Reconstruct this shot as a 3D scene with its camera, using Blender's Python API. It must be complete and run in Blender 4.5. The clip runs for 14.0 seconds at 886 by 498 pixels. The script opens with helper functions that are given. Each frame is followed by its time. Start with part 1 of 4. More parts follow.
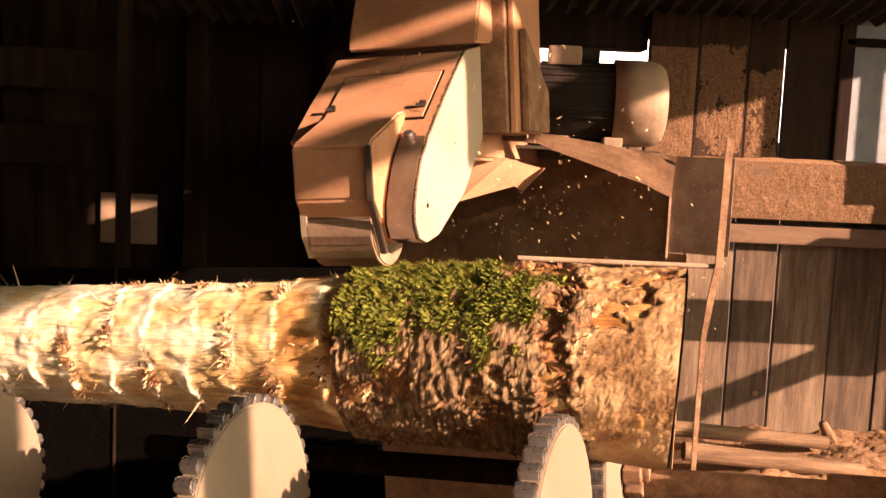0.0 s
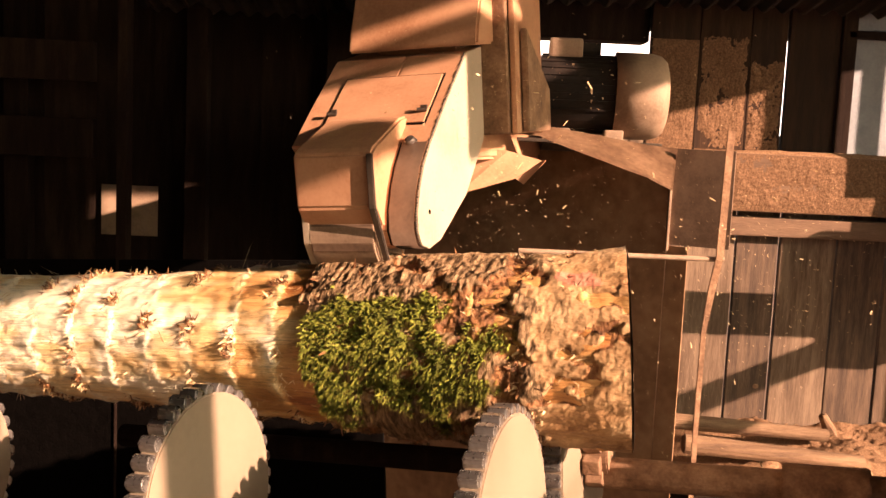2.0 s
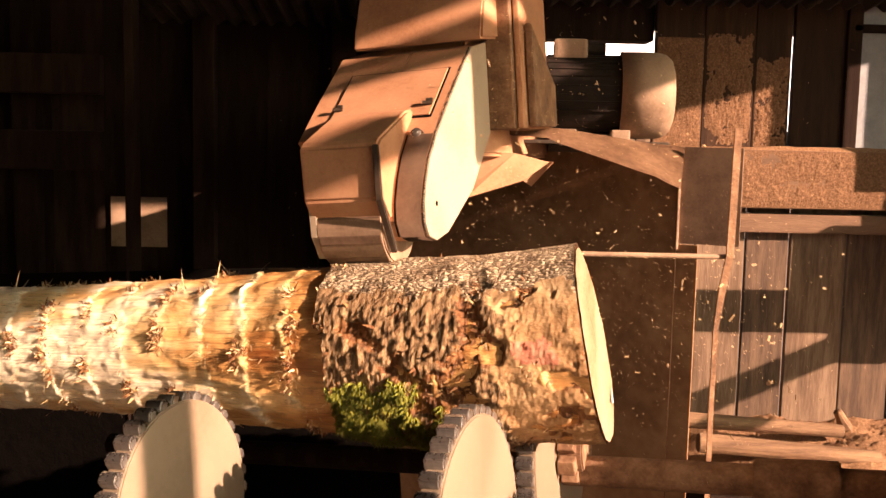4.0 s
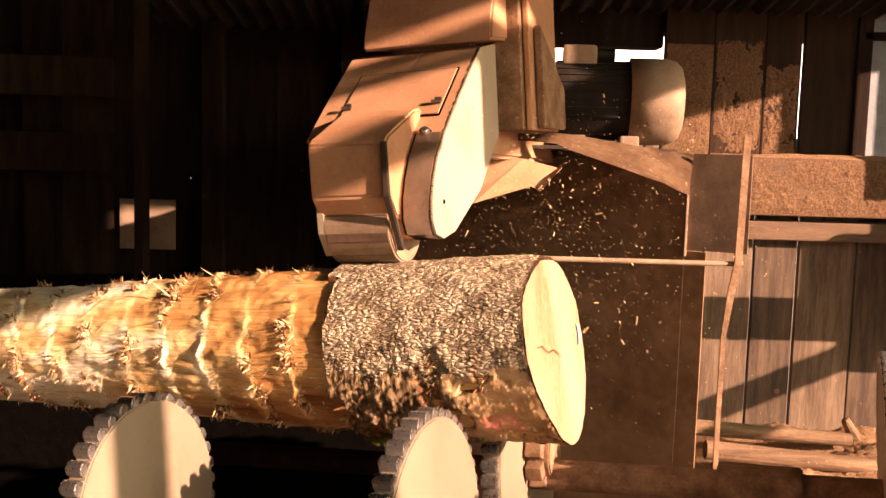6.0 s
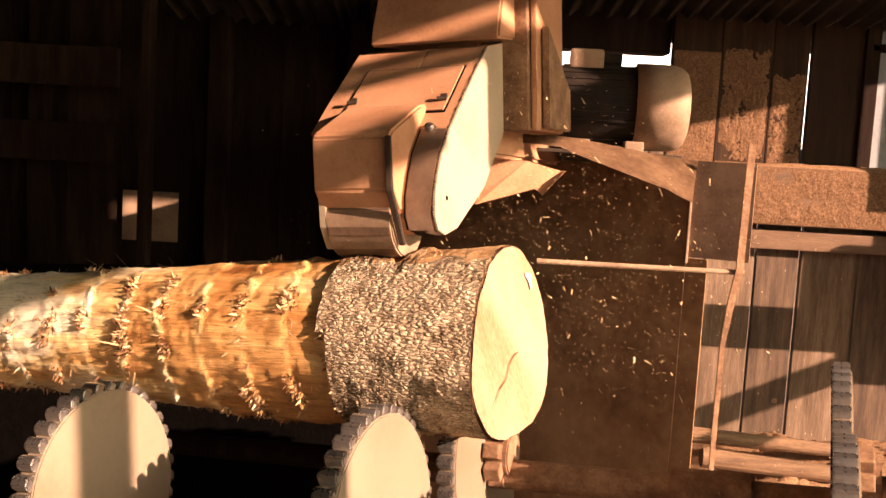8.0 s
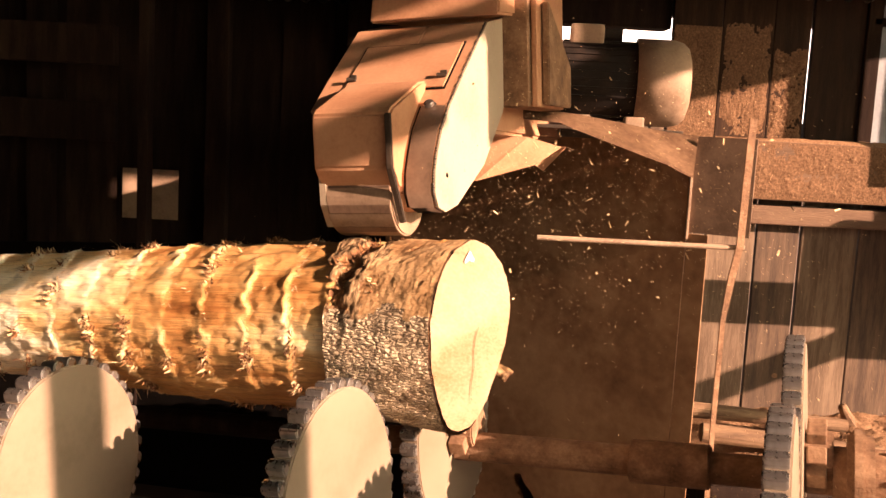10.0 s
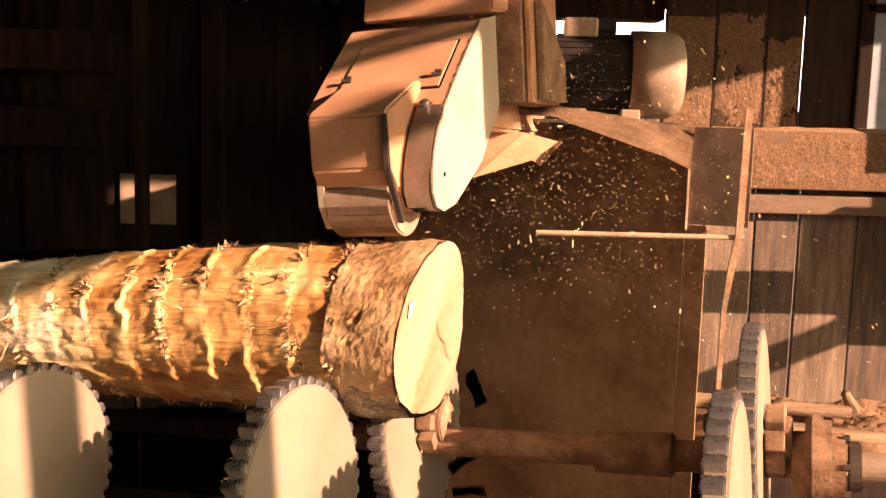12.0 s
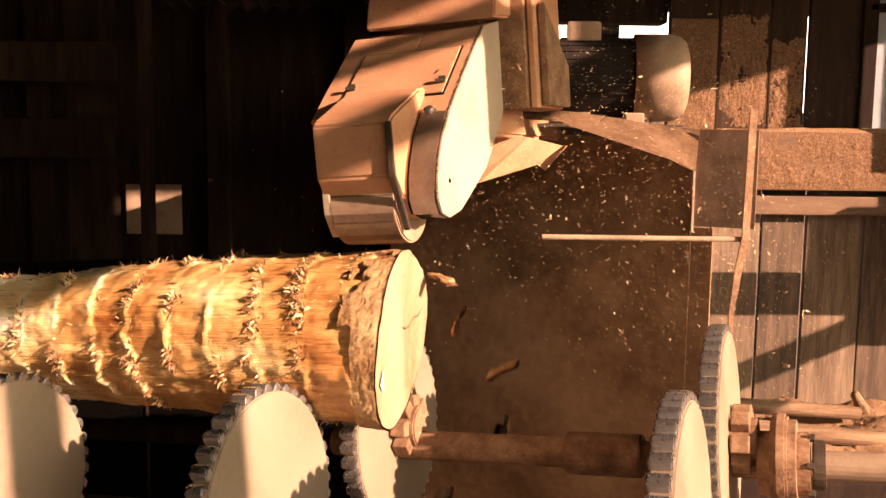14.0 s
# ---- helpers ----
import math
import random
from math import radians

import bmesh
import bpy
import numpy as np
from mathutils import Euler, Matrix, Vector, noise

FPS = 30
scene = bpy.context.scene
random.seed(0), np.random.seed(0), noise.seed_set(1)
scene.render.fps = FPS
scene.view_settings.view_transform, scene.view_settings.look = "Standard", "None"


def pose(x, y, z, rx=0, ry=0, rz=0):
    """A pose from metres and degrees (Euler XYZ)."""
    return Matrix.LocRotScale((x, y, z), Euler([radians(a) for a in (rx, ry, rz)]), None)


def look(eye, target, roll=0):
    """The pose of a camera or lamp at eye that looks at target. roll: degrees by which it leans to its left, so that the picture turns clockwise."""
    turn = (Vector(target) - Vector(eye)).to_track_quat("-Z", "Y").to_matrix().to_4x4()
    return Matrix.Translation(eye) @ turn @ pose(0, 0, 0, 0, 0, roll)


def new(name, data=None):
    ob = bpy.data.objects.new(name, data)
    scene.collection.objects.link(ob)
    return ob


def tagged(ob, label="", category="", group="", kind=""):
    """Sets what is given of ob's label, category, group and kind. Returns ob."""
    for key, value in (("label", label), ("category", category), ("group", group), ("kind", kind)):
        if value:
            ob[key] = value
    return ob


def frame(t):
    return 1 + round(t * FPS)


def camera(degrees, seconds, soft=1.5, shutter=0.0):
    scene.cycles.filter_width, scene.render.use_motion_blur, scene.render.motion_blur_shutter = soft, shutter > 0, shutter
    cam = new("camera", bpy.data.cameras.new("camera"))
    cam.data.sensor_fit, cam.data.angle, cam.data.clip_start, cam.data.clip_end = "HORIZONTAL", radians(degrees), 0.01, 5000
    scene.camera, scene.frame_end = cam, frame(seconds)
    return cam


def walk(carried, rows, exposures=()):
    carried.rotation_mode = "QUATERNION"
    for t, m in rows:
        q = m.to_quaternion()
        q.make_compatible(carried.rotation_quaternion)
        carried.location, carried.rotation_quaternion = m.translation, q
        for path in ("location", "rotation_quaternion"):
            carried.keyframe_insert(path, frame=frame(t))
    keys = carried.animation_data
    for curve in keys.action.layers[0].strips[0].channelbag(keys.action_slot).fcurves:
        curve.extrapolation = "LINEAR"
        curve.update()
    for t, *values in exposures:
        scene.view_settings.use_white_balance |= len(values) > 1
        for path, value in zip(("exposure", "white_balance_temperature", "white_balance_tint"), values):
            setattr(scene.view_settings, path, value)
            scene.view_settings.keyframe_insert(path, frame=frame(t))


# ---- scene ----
EYE = Vector((0, 0, 1.5))
# seconds, yaw, pitch, roll in degrees: a hand-held camera on one spot
AIM = [
    (0.0, -1.38, -5.94, 2.61), (0.5, -1.49, -6.09, 3.35), (1.0, -1.44, -6.19, 3.09), (1.5, -1.42, -6.20, 2.43),
    (2.0, -1.36, -6.38, 2.69), (2.5, -1.35, -6.55, 2.55), (3.0, -1.06, -6.60, 2.02), (3.5, -0.83, -6.40, 1.29),
    (6.0, -0.36, -5.90, 1.70), (6.5, -0.48, -5.92, 3.19), (7.0, -0.52, -5.94, 4.06), (7.5, -0.45, -5.76, 3.61),
    (8.0, -0.27, -5.90, 3.30), (10.5, -0.36, -7.35, 2.87), (11.0, -0.30, -7.16, 1.38), (11.5, -0.47, -7.45, 2.02),
    (12.0, -0.36, -7.38, 1.56), (12.5, -0.44, -7.79, 2.83), (13.0, -0.16, -7.39, 1.48), (13.5, -0.13, -7.34, 1.48),
    (14.0, 0.0, -7.05, 0.72)]
cam = camera(48.0, 14.0, soft=1.5, shutter=0.1)
walk(cam, [(t, Matrix.Translation(EYE) @ pose(0, 0, 0, 90 + p, 0, y) @ pose(0, 0, 0, 0, 0, r)) for t, y, p, r in AIM],
     exposures=[(0.0, 1.93), (8.2, 1.93), (11.5, 2.0), (14.0, 2.02)])

# the carriage's own axes: a along the log, b away from the camera, c up (slightly tilted)
AX = Vector((math.cos(radians(21.28)), -math.sin(radians(21.28)), 0.083)).normalized()
BX = Vector((math.sin(radians(21.28)), math.cos(radians(21.28)), 0))
CX = AX.cross(BX)
MM = Matrix.Translation(EYE) @ Matrix((AX, BX, CX)).transposed().to_4x4()

SUN = (MM.to_3x3() @ Vector((-1, 0.22, -0.29))).normalized()
world = bpy.data.worlds.new("sky")
scene.world = world
world.use_nodes = True
wn = world.node_tree
sky = wn.nodes.new("ShaderNodeTexSky")
sky.sky_type, sky.sun_disc = "NISHITA", False
sky.dust_density, sky.ozone_density = 6.0, 0.4
sky.sun_elevation = math.asin(-SUN.z)
sky.sun_rotation = math.atan2(-SUN.x, -SUN.y)
wn.links.new(sky.outputs[0], wn.nodes["Background"].inputs[0])
wn.nodes["Background"].inputs[1].default_value = 0.042
lamp = bpy.data.lights.new("sun", "SUN")
lamp.energy, lamp.angle, lamp.color = 5.0, radians(0.5), (1.0, 0.60, 0.42)
sun_ob = new("sun", lamp)
sun_ob.matrix_world = look((0, 0, 6), Vector((0, 0, 6)) + SUN)


# ---- materials ----
def mat(name, colors, rough=0.7, metal=0.0, scale=8.0, stretch=(1, 1, 1), bump=0.3, fine=120.0, spread=0.0, detail=6.0, bumpdist=0.01, voro=0.0, spec=0.4):
    """Noise-mottled paint, wood, steel or bark: colours over noise, a fine grain, and relief."""
    m = bpy.data.materials.new(name)
    m.use_nodes = True
    nt = m.node_tree
    N, L = nt.nodes, nt.links
    bsdf = N["Principled BSDF"]
    co = N.new("ShaderNodeTexCoord")
    mp = N.new("ShaderNodeMapping")
    mp.inputs["Scale"].default_value = stretch
    L.new(co.outputs["Object"], mp.inputs[0])
    vec = mp.outputs[0]
    if spread:
        info = N.new("ShaderNodeObjectInfo")
        add = N.new("ShaderNodeVectorMath")
        add.operation = "MULTIPLY_ADD"
        L.new(info.outputs["Random"], add.inputs[0])
        add.inputs[1].default_value = (37, 19, 53)
        L.new(vec, add.inputs[2])
        vec = add.outputs[0]
    n1 = N.new("ShaderNodeTexNoise")
    n1.inputs["Scale"].default_value, n1.inputs["Detail"].default_value, n1.inputs["Roughness"].default_value = scale, detail, 0.62
    n2 = N.new("ShaderNodeTexNoise")
    n2.inputs["Scale"].default_value, n2.inputs["Detail"].default_value = fine, 3
    L.new(vec, n1.inputs["Vector"])
    L.new(vec, n2.inputs["Vector"])
    mix = N.new("ShaderNodeMath")
    mix.operation = "MULTIPLY_ADD"
    mix.inputs[1].default_value = 0.3
    L.new(n2.outputs[0], mix.inputs[0])
    sub = N.new("ShaderNodeMath")
    sub.operation = "SUBTRACT"
    L.new(n1.outputs[0], sub.inputs[0])
    sub.inputs[1].default_value = 0.15
    L.new(sub.outputs[0], mix.inputs[2])
    fac = mix.outputs[0]
    if spread:
        sp = N.new("ShaderNodeMath")
        sp.operation = "MULTIPLY_ADD"
        L.new(info.outputs["Random"], sp.inputs[0])
        sp.inputs[1].default_value = spread
        L.new(fac, sp.inputs[2])
        s2 = N.new("ShaderNodeMath")
        s2.operation = "SUBTRACT"
        L.new(sp.outputs[0], s2.inputs[0])
        s2.inputs[1].default_value = spread / 2
        fac = s2.outputs[0]
    ramp = N.new("ShaderNodeValToRGB")
    el = ramp.color_ramp.elements
    k = len(colors)
    for i, c in enumerate(colors):
        p = 0.28 + 0.44 * i / max(1, k - 1)
        e = el[i] if i < 2 else el.new(p)
        e.position, e.color = p, (*c, 1)
    L.new(fac, ramp.inputs[0])
    L.new(ramp.outputs[0], bsdf.inputs["Base Color"])
    rr = N.new("ShaderNodeMapRange")
    rr.inputs["From Min"].default_value, rr.inputs["From Max"].default_value = 0.3, 0.7
    rr.inputs["To Min"].default_value, rr.inputs["To Max"].default_value = max(0.05, rough - 0.12), min(1, rough + 0.12)
    L.new(fac, rr.inputs["Value"])
    L.new(rr.outputs[0], bsdf.inputs["Roughness"])
    bsdf.inputs["Metallic"].default_value = metal
    bsdf.inputs["Specular IOR Level"].default_value = spec
    b = N.new("ShaderNodeBump")
    b.inputs["Strength"].default_value, b.inputs["Distance"].default_value = bump, bumpdist
    h = fac
    if voro:
        v = N.new("ShaderNodeTexVoronoi")
        v.feature = "DISTANCE_TO_EDGE"
        v.inputs["Scale"].default_value = voro
        wv = N.new("ShaderNodeVectorMath")
        wv.operation = "MULTIPLY"
        L.new(vec, wv.inputs[0])
        wv.inputs[1].default_value = (0.55, 1.15, 1.15)
        ww = N.new("ShaderNodeVectorMath")
        ww.operation = "MULTIPLY_ADD"
        L.new(n1.outputs["Color"], ww.inputs[0])
        ww.inputs[1].default_value = (0.018, 0.012, 0.012)
        L.new(wv.outputs[0], ww.inputs[2])
        L.new(ww.outputs[0], v.inputs["Vector"])
        vm = N.new("ShaderNodeMath")
        vm.operation = "MULTIPLY_ADD"
        L.new(v.outputs["Distance"], vm.inputs[0])
        vm.inputs[1].default_value = 1.6
        L.new(fac, vm.inputs[2])
        h = vm.outputs[0]
        gap = N.new("ShaderNodeMapRange")
        gap.inputs["From Min"].default_value, gap.inputs["From Max"].default_value = 0.0, 0.08
        L.new(v.outputs["Distance"], gap.inputs["Value"])
        tone = N.new("ShaderNodeMix")
        tone.data_type = "RGBA"
        tone.inputs[6].default_value = (*colors[0], 1)
        L.new(gap.outputs[0], tone.inputs[0])
        L.new(ramp.outputs[0], tone.inputs[7])
        L.new(tone.outputs[2], bsdf.inputs["Base Color"])
    L.new(h, b.inputs["Height"])
    L.new(b.outputs[0], bsdf.inputs["Normal"])
    return m


M_PAINT = mat("dusty_painted_steel", [(0.32, 0.155, 0.080), (0.45, 0.245, 0.138), (0.52, 0.31, 0.182)], 0.72, scale=5, bump=0.15, bumpdist=0.004)
M_PANEL = mat("pale_side_plate", [(0.310, 0.249, 0.181), (0.396, 0.335, 0.249), (0.430, 0.370, 0.284)], 0.7, scale=4, bump=0.12, bumpdist=0.004)
M_DARKSTEEL = mat("dark_oily_steel", [(0.03, 0.024, 0.02), (0.07, 0.055, 0.042), (0.12, 0.09, 0.065)], 0.55, metal=0.3, scale=6, bump=0.2)
M_MOTOR = mat("dark_motor_casing", [(0.007, 0.006, 0.005), (0.016, 0.012, 0.010), (0.034, 0.024, 0.018)], 0.75, spec=0.2, scale=10, bump=0.2)
M_COVER = mat("dusty_motor_cover", [(0.172, 0.117, 0.078), (0.281, 0.203, 0.140), (0.351, 0.257, 0.179)], 0.65, scale=8, bump=0.15)
M_DISC = mat("bare_disc_steel", [(0.185, 0.145, 0.100), (0.235, 0.19, 0.138), (0.262, 0.215, 0.158)], 0.5, metal=0.0, scale=3, fine=60, bump=0.05, bumpdist=0.003)
M_RIM = mat("polished_tooth_steel", [(0.30, 0.29, 0.28), (0.5, 0.49, 0.47), (0.62, 0.61, 0.6)], 0.32, metal=0.9, scale=20, bump=0.2, bumpdist=0.004)
M_RUST = mat("rusty_hub_iron", [(0.10, 0.055, 0.03), (0.22, 0.13, 0.075), (0.36, 0.24, 0.15)], 0.85, scale=14, bump=0.5)
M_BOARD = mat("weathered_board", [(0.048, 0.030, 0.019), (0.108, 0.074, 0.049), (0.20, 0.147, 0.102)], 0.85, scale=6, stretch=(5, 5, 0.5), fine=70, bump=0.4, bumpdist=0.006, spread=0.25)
# darker copy of the board colour, with the upper wall's shade put in
M_SHADEBOARD = mat("shaded_board", [(0.018, 0.010, 0.006), (0.034, 0.019, 0.012), (0.060, 0.036, 0.022)], 0.9, scale=6, stretch=(5, 5, 0.5), fine=70, bump=0.4, bumpdist=0.006, spread=0.25, spec=0.2)
M_OFFCUT = mat("pale_offcut_wood", [(0.09, 0.05, 0.028), (0.19, 0.12, 0.07), (0.30, 0.2, 0.12)], 0.85, scale=8, stretch=(0.5, 4, 4), fine=90, bump=0.5)
M_FLAP = mat("dusty_black_rubber", [(0.09, 0.052, 0.030), (0.22, 0.132, 0.078), (0.36, 0.235, 0.145)], 0.75, scale=7, fine=60, bump=0.2, spec=0.25)
M_BEAM = mat("dusty_beam_wood", [(0.094, 0.058, 0.037), (0.136, 0.087, 0.056), (0.179, 0.119, 0.078)], 0.9, scale=5, stretch=(0.7, 3, 3), fine=60, bump=0.5)
# near-black colour carries the deep shade of the shed's unlit side
M_DARKWOOD = mat("shaded_shed_wood", [(0.010, 0.006, 0.005), (0.020, 0.013, 0.010), (0.038, 0.025, 0.018)], 0.95, spec=0.1, scale=5, stretch=(4, 4, 0.6), bump=0.4, spread=0.2)
M_CAKE = mat("caked_dark_sawdust", [(0.085, 0.047, 0.026), (0.155, 0.092, 0.053), (0.235, 0.148, 0.089)], 0.95, scale=120, fine=400, bump=0.8, bumpdist=0.005, spec=0.1)
M_DUST = mat("sawdust", [(0.13, 0.073, 0.040), (0.25, 0.152, 0.087), (0.39, 0.255, 0.152)], 0.95, scale=140, fine=420, bump=0.8, bumpdist=0.004, spec=0.1)
M_FLOOR = mat("dirty_shed_floor", [(0.03, 0.02, 0.013), (0.07, 0.045, 0.03), (0.13, 0.085, 0.05)], 0.95, scale=3, fine=40, bump=0.6)
# brown raised to carry the glow of dust hanging in the air
M_SHEET = mat("stained_steel_sheet", [(0.12, 0.066, 0.034), (0.24, 0.14, 0.076), (0.36, 0.23, 0.13)], 0.8, spec=0.15, scale=2.5, fine=30, bump=0.15)
M_ROOF = mat("old_roof_sheet", [(0.10, 0.08, 0.06), (0.18, 0.145, 0.11), (0.26, 0.2, 0.15)], 0.6, metal=0.2, scale=4, bump=0.2)


def log_wood():
    """Wet peeled wood: orange sapwood, paler away from the butt and on the ridges, dark fibres along the trunk."""
    m = bpy.data.materials.new("peeled_log_wood")
    m.use_nodes = True
    N, L = m.node_tree.nodes, m.node_tree.links
    bsdf = N["Principled BSDF"]
    co = N.new("ShaderNodeTexCoord").outputs["Object"]

    def tex(stretch, scale, detail, rough):
        mp = N.new("ShaderNodeMapping")
        mp.inputs["Scale"].default_value = stretch
        L.new(co, mp.inputs[0])
        n = N.new("ShaderNodeTexNoise")
        n.inputs["Scale"].default_value, n.inputs["Detail"].default_value, n.inputs["Roughness"].default_value = scale, detail, rough
        L.new(mp.outputs[0], n.inputs["Vector"])
        return n.outputs[0]

    def calc(op, a, b, c=None):
        n = N.new("ShaderNodeMath")
        n.operation = op
        for k, v in enumerate((a, b, c)):
            if v is None:
                continue
            if isinstance(v, (int, float)):
                n.inputs[k].default_value = v
            else:
                L.new(v, n.inputs[k])
        return n.outputs[0]

    def span(v, a, b, c, d):
        n = N.new("ShaderNodeMapRange")
        for k, x in enumerate((a, b, c, d)):
            n.inputs[k + 1].default_value = x
        L.new(v, n.inputs["Value"])
        return n.outputs[0]
    big = tex((0.55, 1.5, 1.5), 3.6, 4, 0.5)
    fibre = tex((0.28, 4, 4), 13, 8, 0.66)
    hair = tex((0.12, 4, 4), 60, 3, 0.6)
    sep = N.new("ShaderNodeSeparateXYZ")
    L.new(co, sep.inputs[0])
    along = span(sep.outputs[0], -0.70, -1.30, 0.0, 0.44)
    tone = calc("ADD", calc("MULTIPLY_ADD", span(big, 0.34, 0.66, 0.08, 1.0), 0.62, along), calc("MULTIPLY_ADD", fibre, 0.55, -0.22))
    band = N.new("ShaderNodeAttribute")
    band.attribute_name = "ridge_tone"
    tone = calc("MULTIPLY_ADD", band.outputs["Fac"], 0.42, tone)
    ramp = N.new("ShaderNodeValToRGB")
    el = ramp.color_ramp.elements
    for k, (p, c) in enumerate(((0.0, (0.22, 0.075, 0.020)), (0.2, (0.46, 0.225, 0.072)), (0.4, (0.66, 0.40, 0.155)), (0.60, (0.86, 0.66, 0.34)), (0.80, (0.95, 0.88, 0.68)))):
        e = el[k] if k < 2 else el.new(p)
        e.position, e.color = p, (*c, 1)
    L.new(tone, ramp.inputs[0])
    mix = N.new("ShaderNodeMix")
    mix.data_type, mix.blend_type = "RGBA", "MULTIPLY"
    mix.inputs[0].default_value = 1.0
    L.new(ramp.outputs[0], mix.inputs[6])
    stain = tex((0.7, 1.3, 1.3), 9, 6, 0.65)
    L.new(calc("MULTIPLY", span(hair, 0.34, 0.48, 0.62, 1.0), span(stain, 0.60, 0.70, 1.0, 0.42)), mix.inputs[7])
    L.new(mix.outputs[2], bsdf.inputs["Base Color"])
    L.new(span(fibre, 0.35, 0.65, 0.28, 0.5), bsdf.inputs["Roughness"])
    b = N.new("ShaderNodeBump")
    b.inputs["Strength"].default_value, b.inputs["Distance"].default_value = 0.6, 0.01
    L.new(calc("MULTIPLY_ADD", hair, 0.35, fibre), b.inputs["Height"])
    L.new(b.outputs[0], bsdf.inputs["Normal"])
    return m


M_WOOD = log_wood()
M_INNER = mat("torn_inner_bark", [(0.050, 0.022, 0.010), (0.19, 0.088, 0.034), (0.38, 0.20, 0.080)], 0.8, scale=22, stretch=(1.6, 1, 1), bump=0.8, bumpdist=0.012)
M_SPLINT = mat("torn_wood_fibre", [(0.50, 0.32, 0.16), (0.72, 0.54, 0.30), (0.84, 0.70, 0.46)], 0.7, scale=20, bump=0.1)
M_CUT = mat("fresh_cut_end_grain", [(0.22, 0.115, 0.048), (0.32, 0.235, 0.145), (0.38, 0.305, 0.215)], 0.7, scale=5, stretch=(1, 1, 0.35), fine=160, bump=0.5, bumpdist=0.004)
M_BARKG = mat("grey_scaly_bark", [(0.06, 0.038, 0.022), (0.38, 0.30, 0.195), (0.57, 0.48, 0.335), (0.68, 0.59, 0.43)], 0.85, scale=22, stretch=(0.9, 1.2, 1.2), fine=240, bump=1.0, bumpdist=0.009, voro=96, spec=0.35)
M_BARKB = mat("brown_rotten_bark", [(0.030, 0.016, 0.008), (0.14, 0.088, 0.044), (0.29, 0.20, 0.108), (0.46, 0.35, 0.21)], 0.88, scale=30, stretch=(3.0, 0.8, 0.8), fine=260, bump=0.6, bumpdist=0.012, spec=0.3)
M_BUTT = mat("smooth_butt_wood", [(0.14, 0.070, 0.030), (0.32, 0.195, 0.090), (0.44, 0.30, 0.155), (0.54, 0.40, 0.23)], 0.65, scale=6, stretch=(1, 1.4, 1.4), bump=0.4, bumpdist=0.014)
M_NOSE = mat("rubbed_bare_steel", [(0.10, 0.066, 0.045), (0.17, 0.115, 0.08), (0.24, 0.165, 0.115)], 0.55, metal=0.2, scale=10, bump=0.2, bumpdist=0.004)
M_MOSS = mat("green_moss", [(0.075, 0.085, 0.010), (0.20, 0.225, 0.028), (0.34, 0.36, 0.065)], 0.85, scale=40, bump=0.3)
M_RED = mat("faded_red_paint", [(0.30, 0.10, 0.06), (0.48, 0.2, 0.13), (0.5, 0.3, 0.2)], 0.8, scale=25, bump=0.5)
M_BLUE = mat("pale_blue_chalk_mark", [(0.30, 0.50, 0.58), (0.42, 0.62, 0.66)], 0.8, scale=30, bump=0.1)
M_CRACK = mat("dark_check_crack", [(0.08, 0.04, 0.02), (0.16, 0.09, 0.04)], 0.9, scale=30)
M_PANE = mat("frosted_plastic_pane", [(0.20, 0.23, 0.26), (0.31, 0.345, 0.38)], 0.5, scale=12, fine=90, bump=0.2)
M_BLACK = mat("matte_black", [(0.003, 0.0025, 0.0022), (0.006, 0.005, 0.0045)], 0.95, scale=20, spec=0.05)
M_GRAVEL = mat("brown_yard_dirt", [(0.10, 0.06, 0.038), (0.15, 0.095, 0.06), (0.20, 0.135, 0.09)], 0.95, scale=2, fine=60, bump=0.5)


# ---- building helpers ----
def part(name, bm, material, parent=None, label="", smooth=False):
    me = bpy.data.meshes.new(name)
    bm.normal_update()
    bm.to_mesh(me)
    bm.free()
    me.materials.append(material)
    if smooth:
        me.shade_smooth()
    ob = new(name, me)
    if parent is not None:
        ob.parent = parent
    if label:
        tagged(ob, label)
    return ob


def thing(name, m, label, category, group="", kind=""):
    ob = new(name)
    ob.empty_display_size = 0.05
    ob.matrix_world = m
    return tagged(ob, label, category, group, kind)


def box(x0, x1, y0, y1, z0, z1, bevel=0.0, m=None, bm=None):
    own = bmesh.new()
    bmesh.ops.create_cube(own, size=1, matrix=Matrix.Translation(((x0 + x1) / 2, (y0 + y1) / 2, (z0 + z1) / 2)) @ Matrix.Diagonal((x1 - x0, y1 - y0, z1 - z0, 1)))
    if bevel:
        bmesh.ops.bevel(own, geom=own.edges[:], offset=bevel, segments=2, affect="EDGES", profile=0.6)
    if m is not None:
        own.transform(m)
    return join(bm, own)


def join(bm, own):
    if bm is None:
        return own
    me = bpy.data.meshes.new("tmp")
    own.to_mesh(me)
    own.free()
    bm.from_mesh(me)
    bpy.data.meshes.remove(me)
    return bm


def prism(profile, x0, x1, bevel=0.0, bm=None):
    """A (y, z) outline drawn out along x."""
    own = bmesh.new()
    v0 = [own.verts.new((x0, y, z)) for y, z in profile]
    v1 = [own.verts.new((x1, y, z)) for y, z in profile]
    n = len(profile)
    own.faces.new(v0)
    own.faces.new(v1[::-1])
    for i in range(n):
        own.faces.new((v0[i], v1[i], v1[(i + 1) % n], v0[(i + 1) % n]))
    bmesh.ops.recalc_face_normals(own, faces=own.faces)
    if bevel:
        bmesh.ops.bevel(own, geom=[e for e in own.edges if e.calc_face_angle(0) > 0.5], offset=bevel, segments=2, affect="EDGES")
    return join(bm, own)


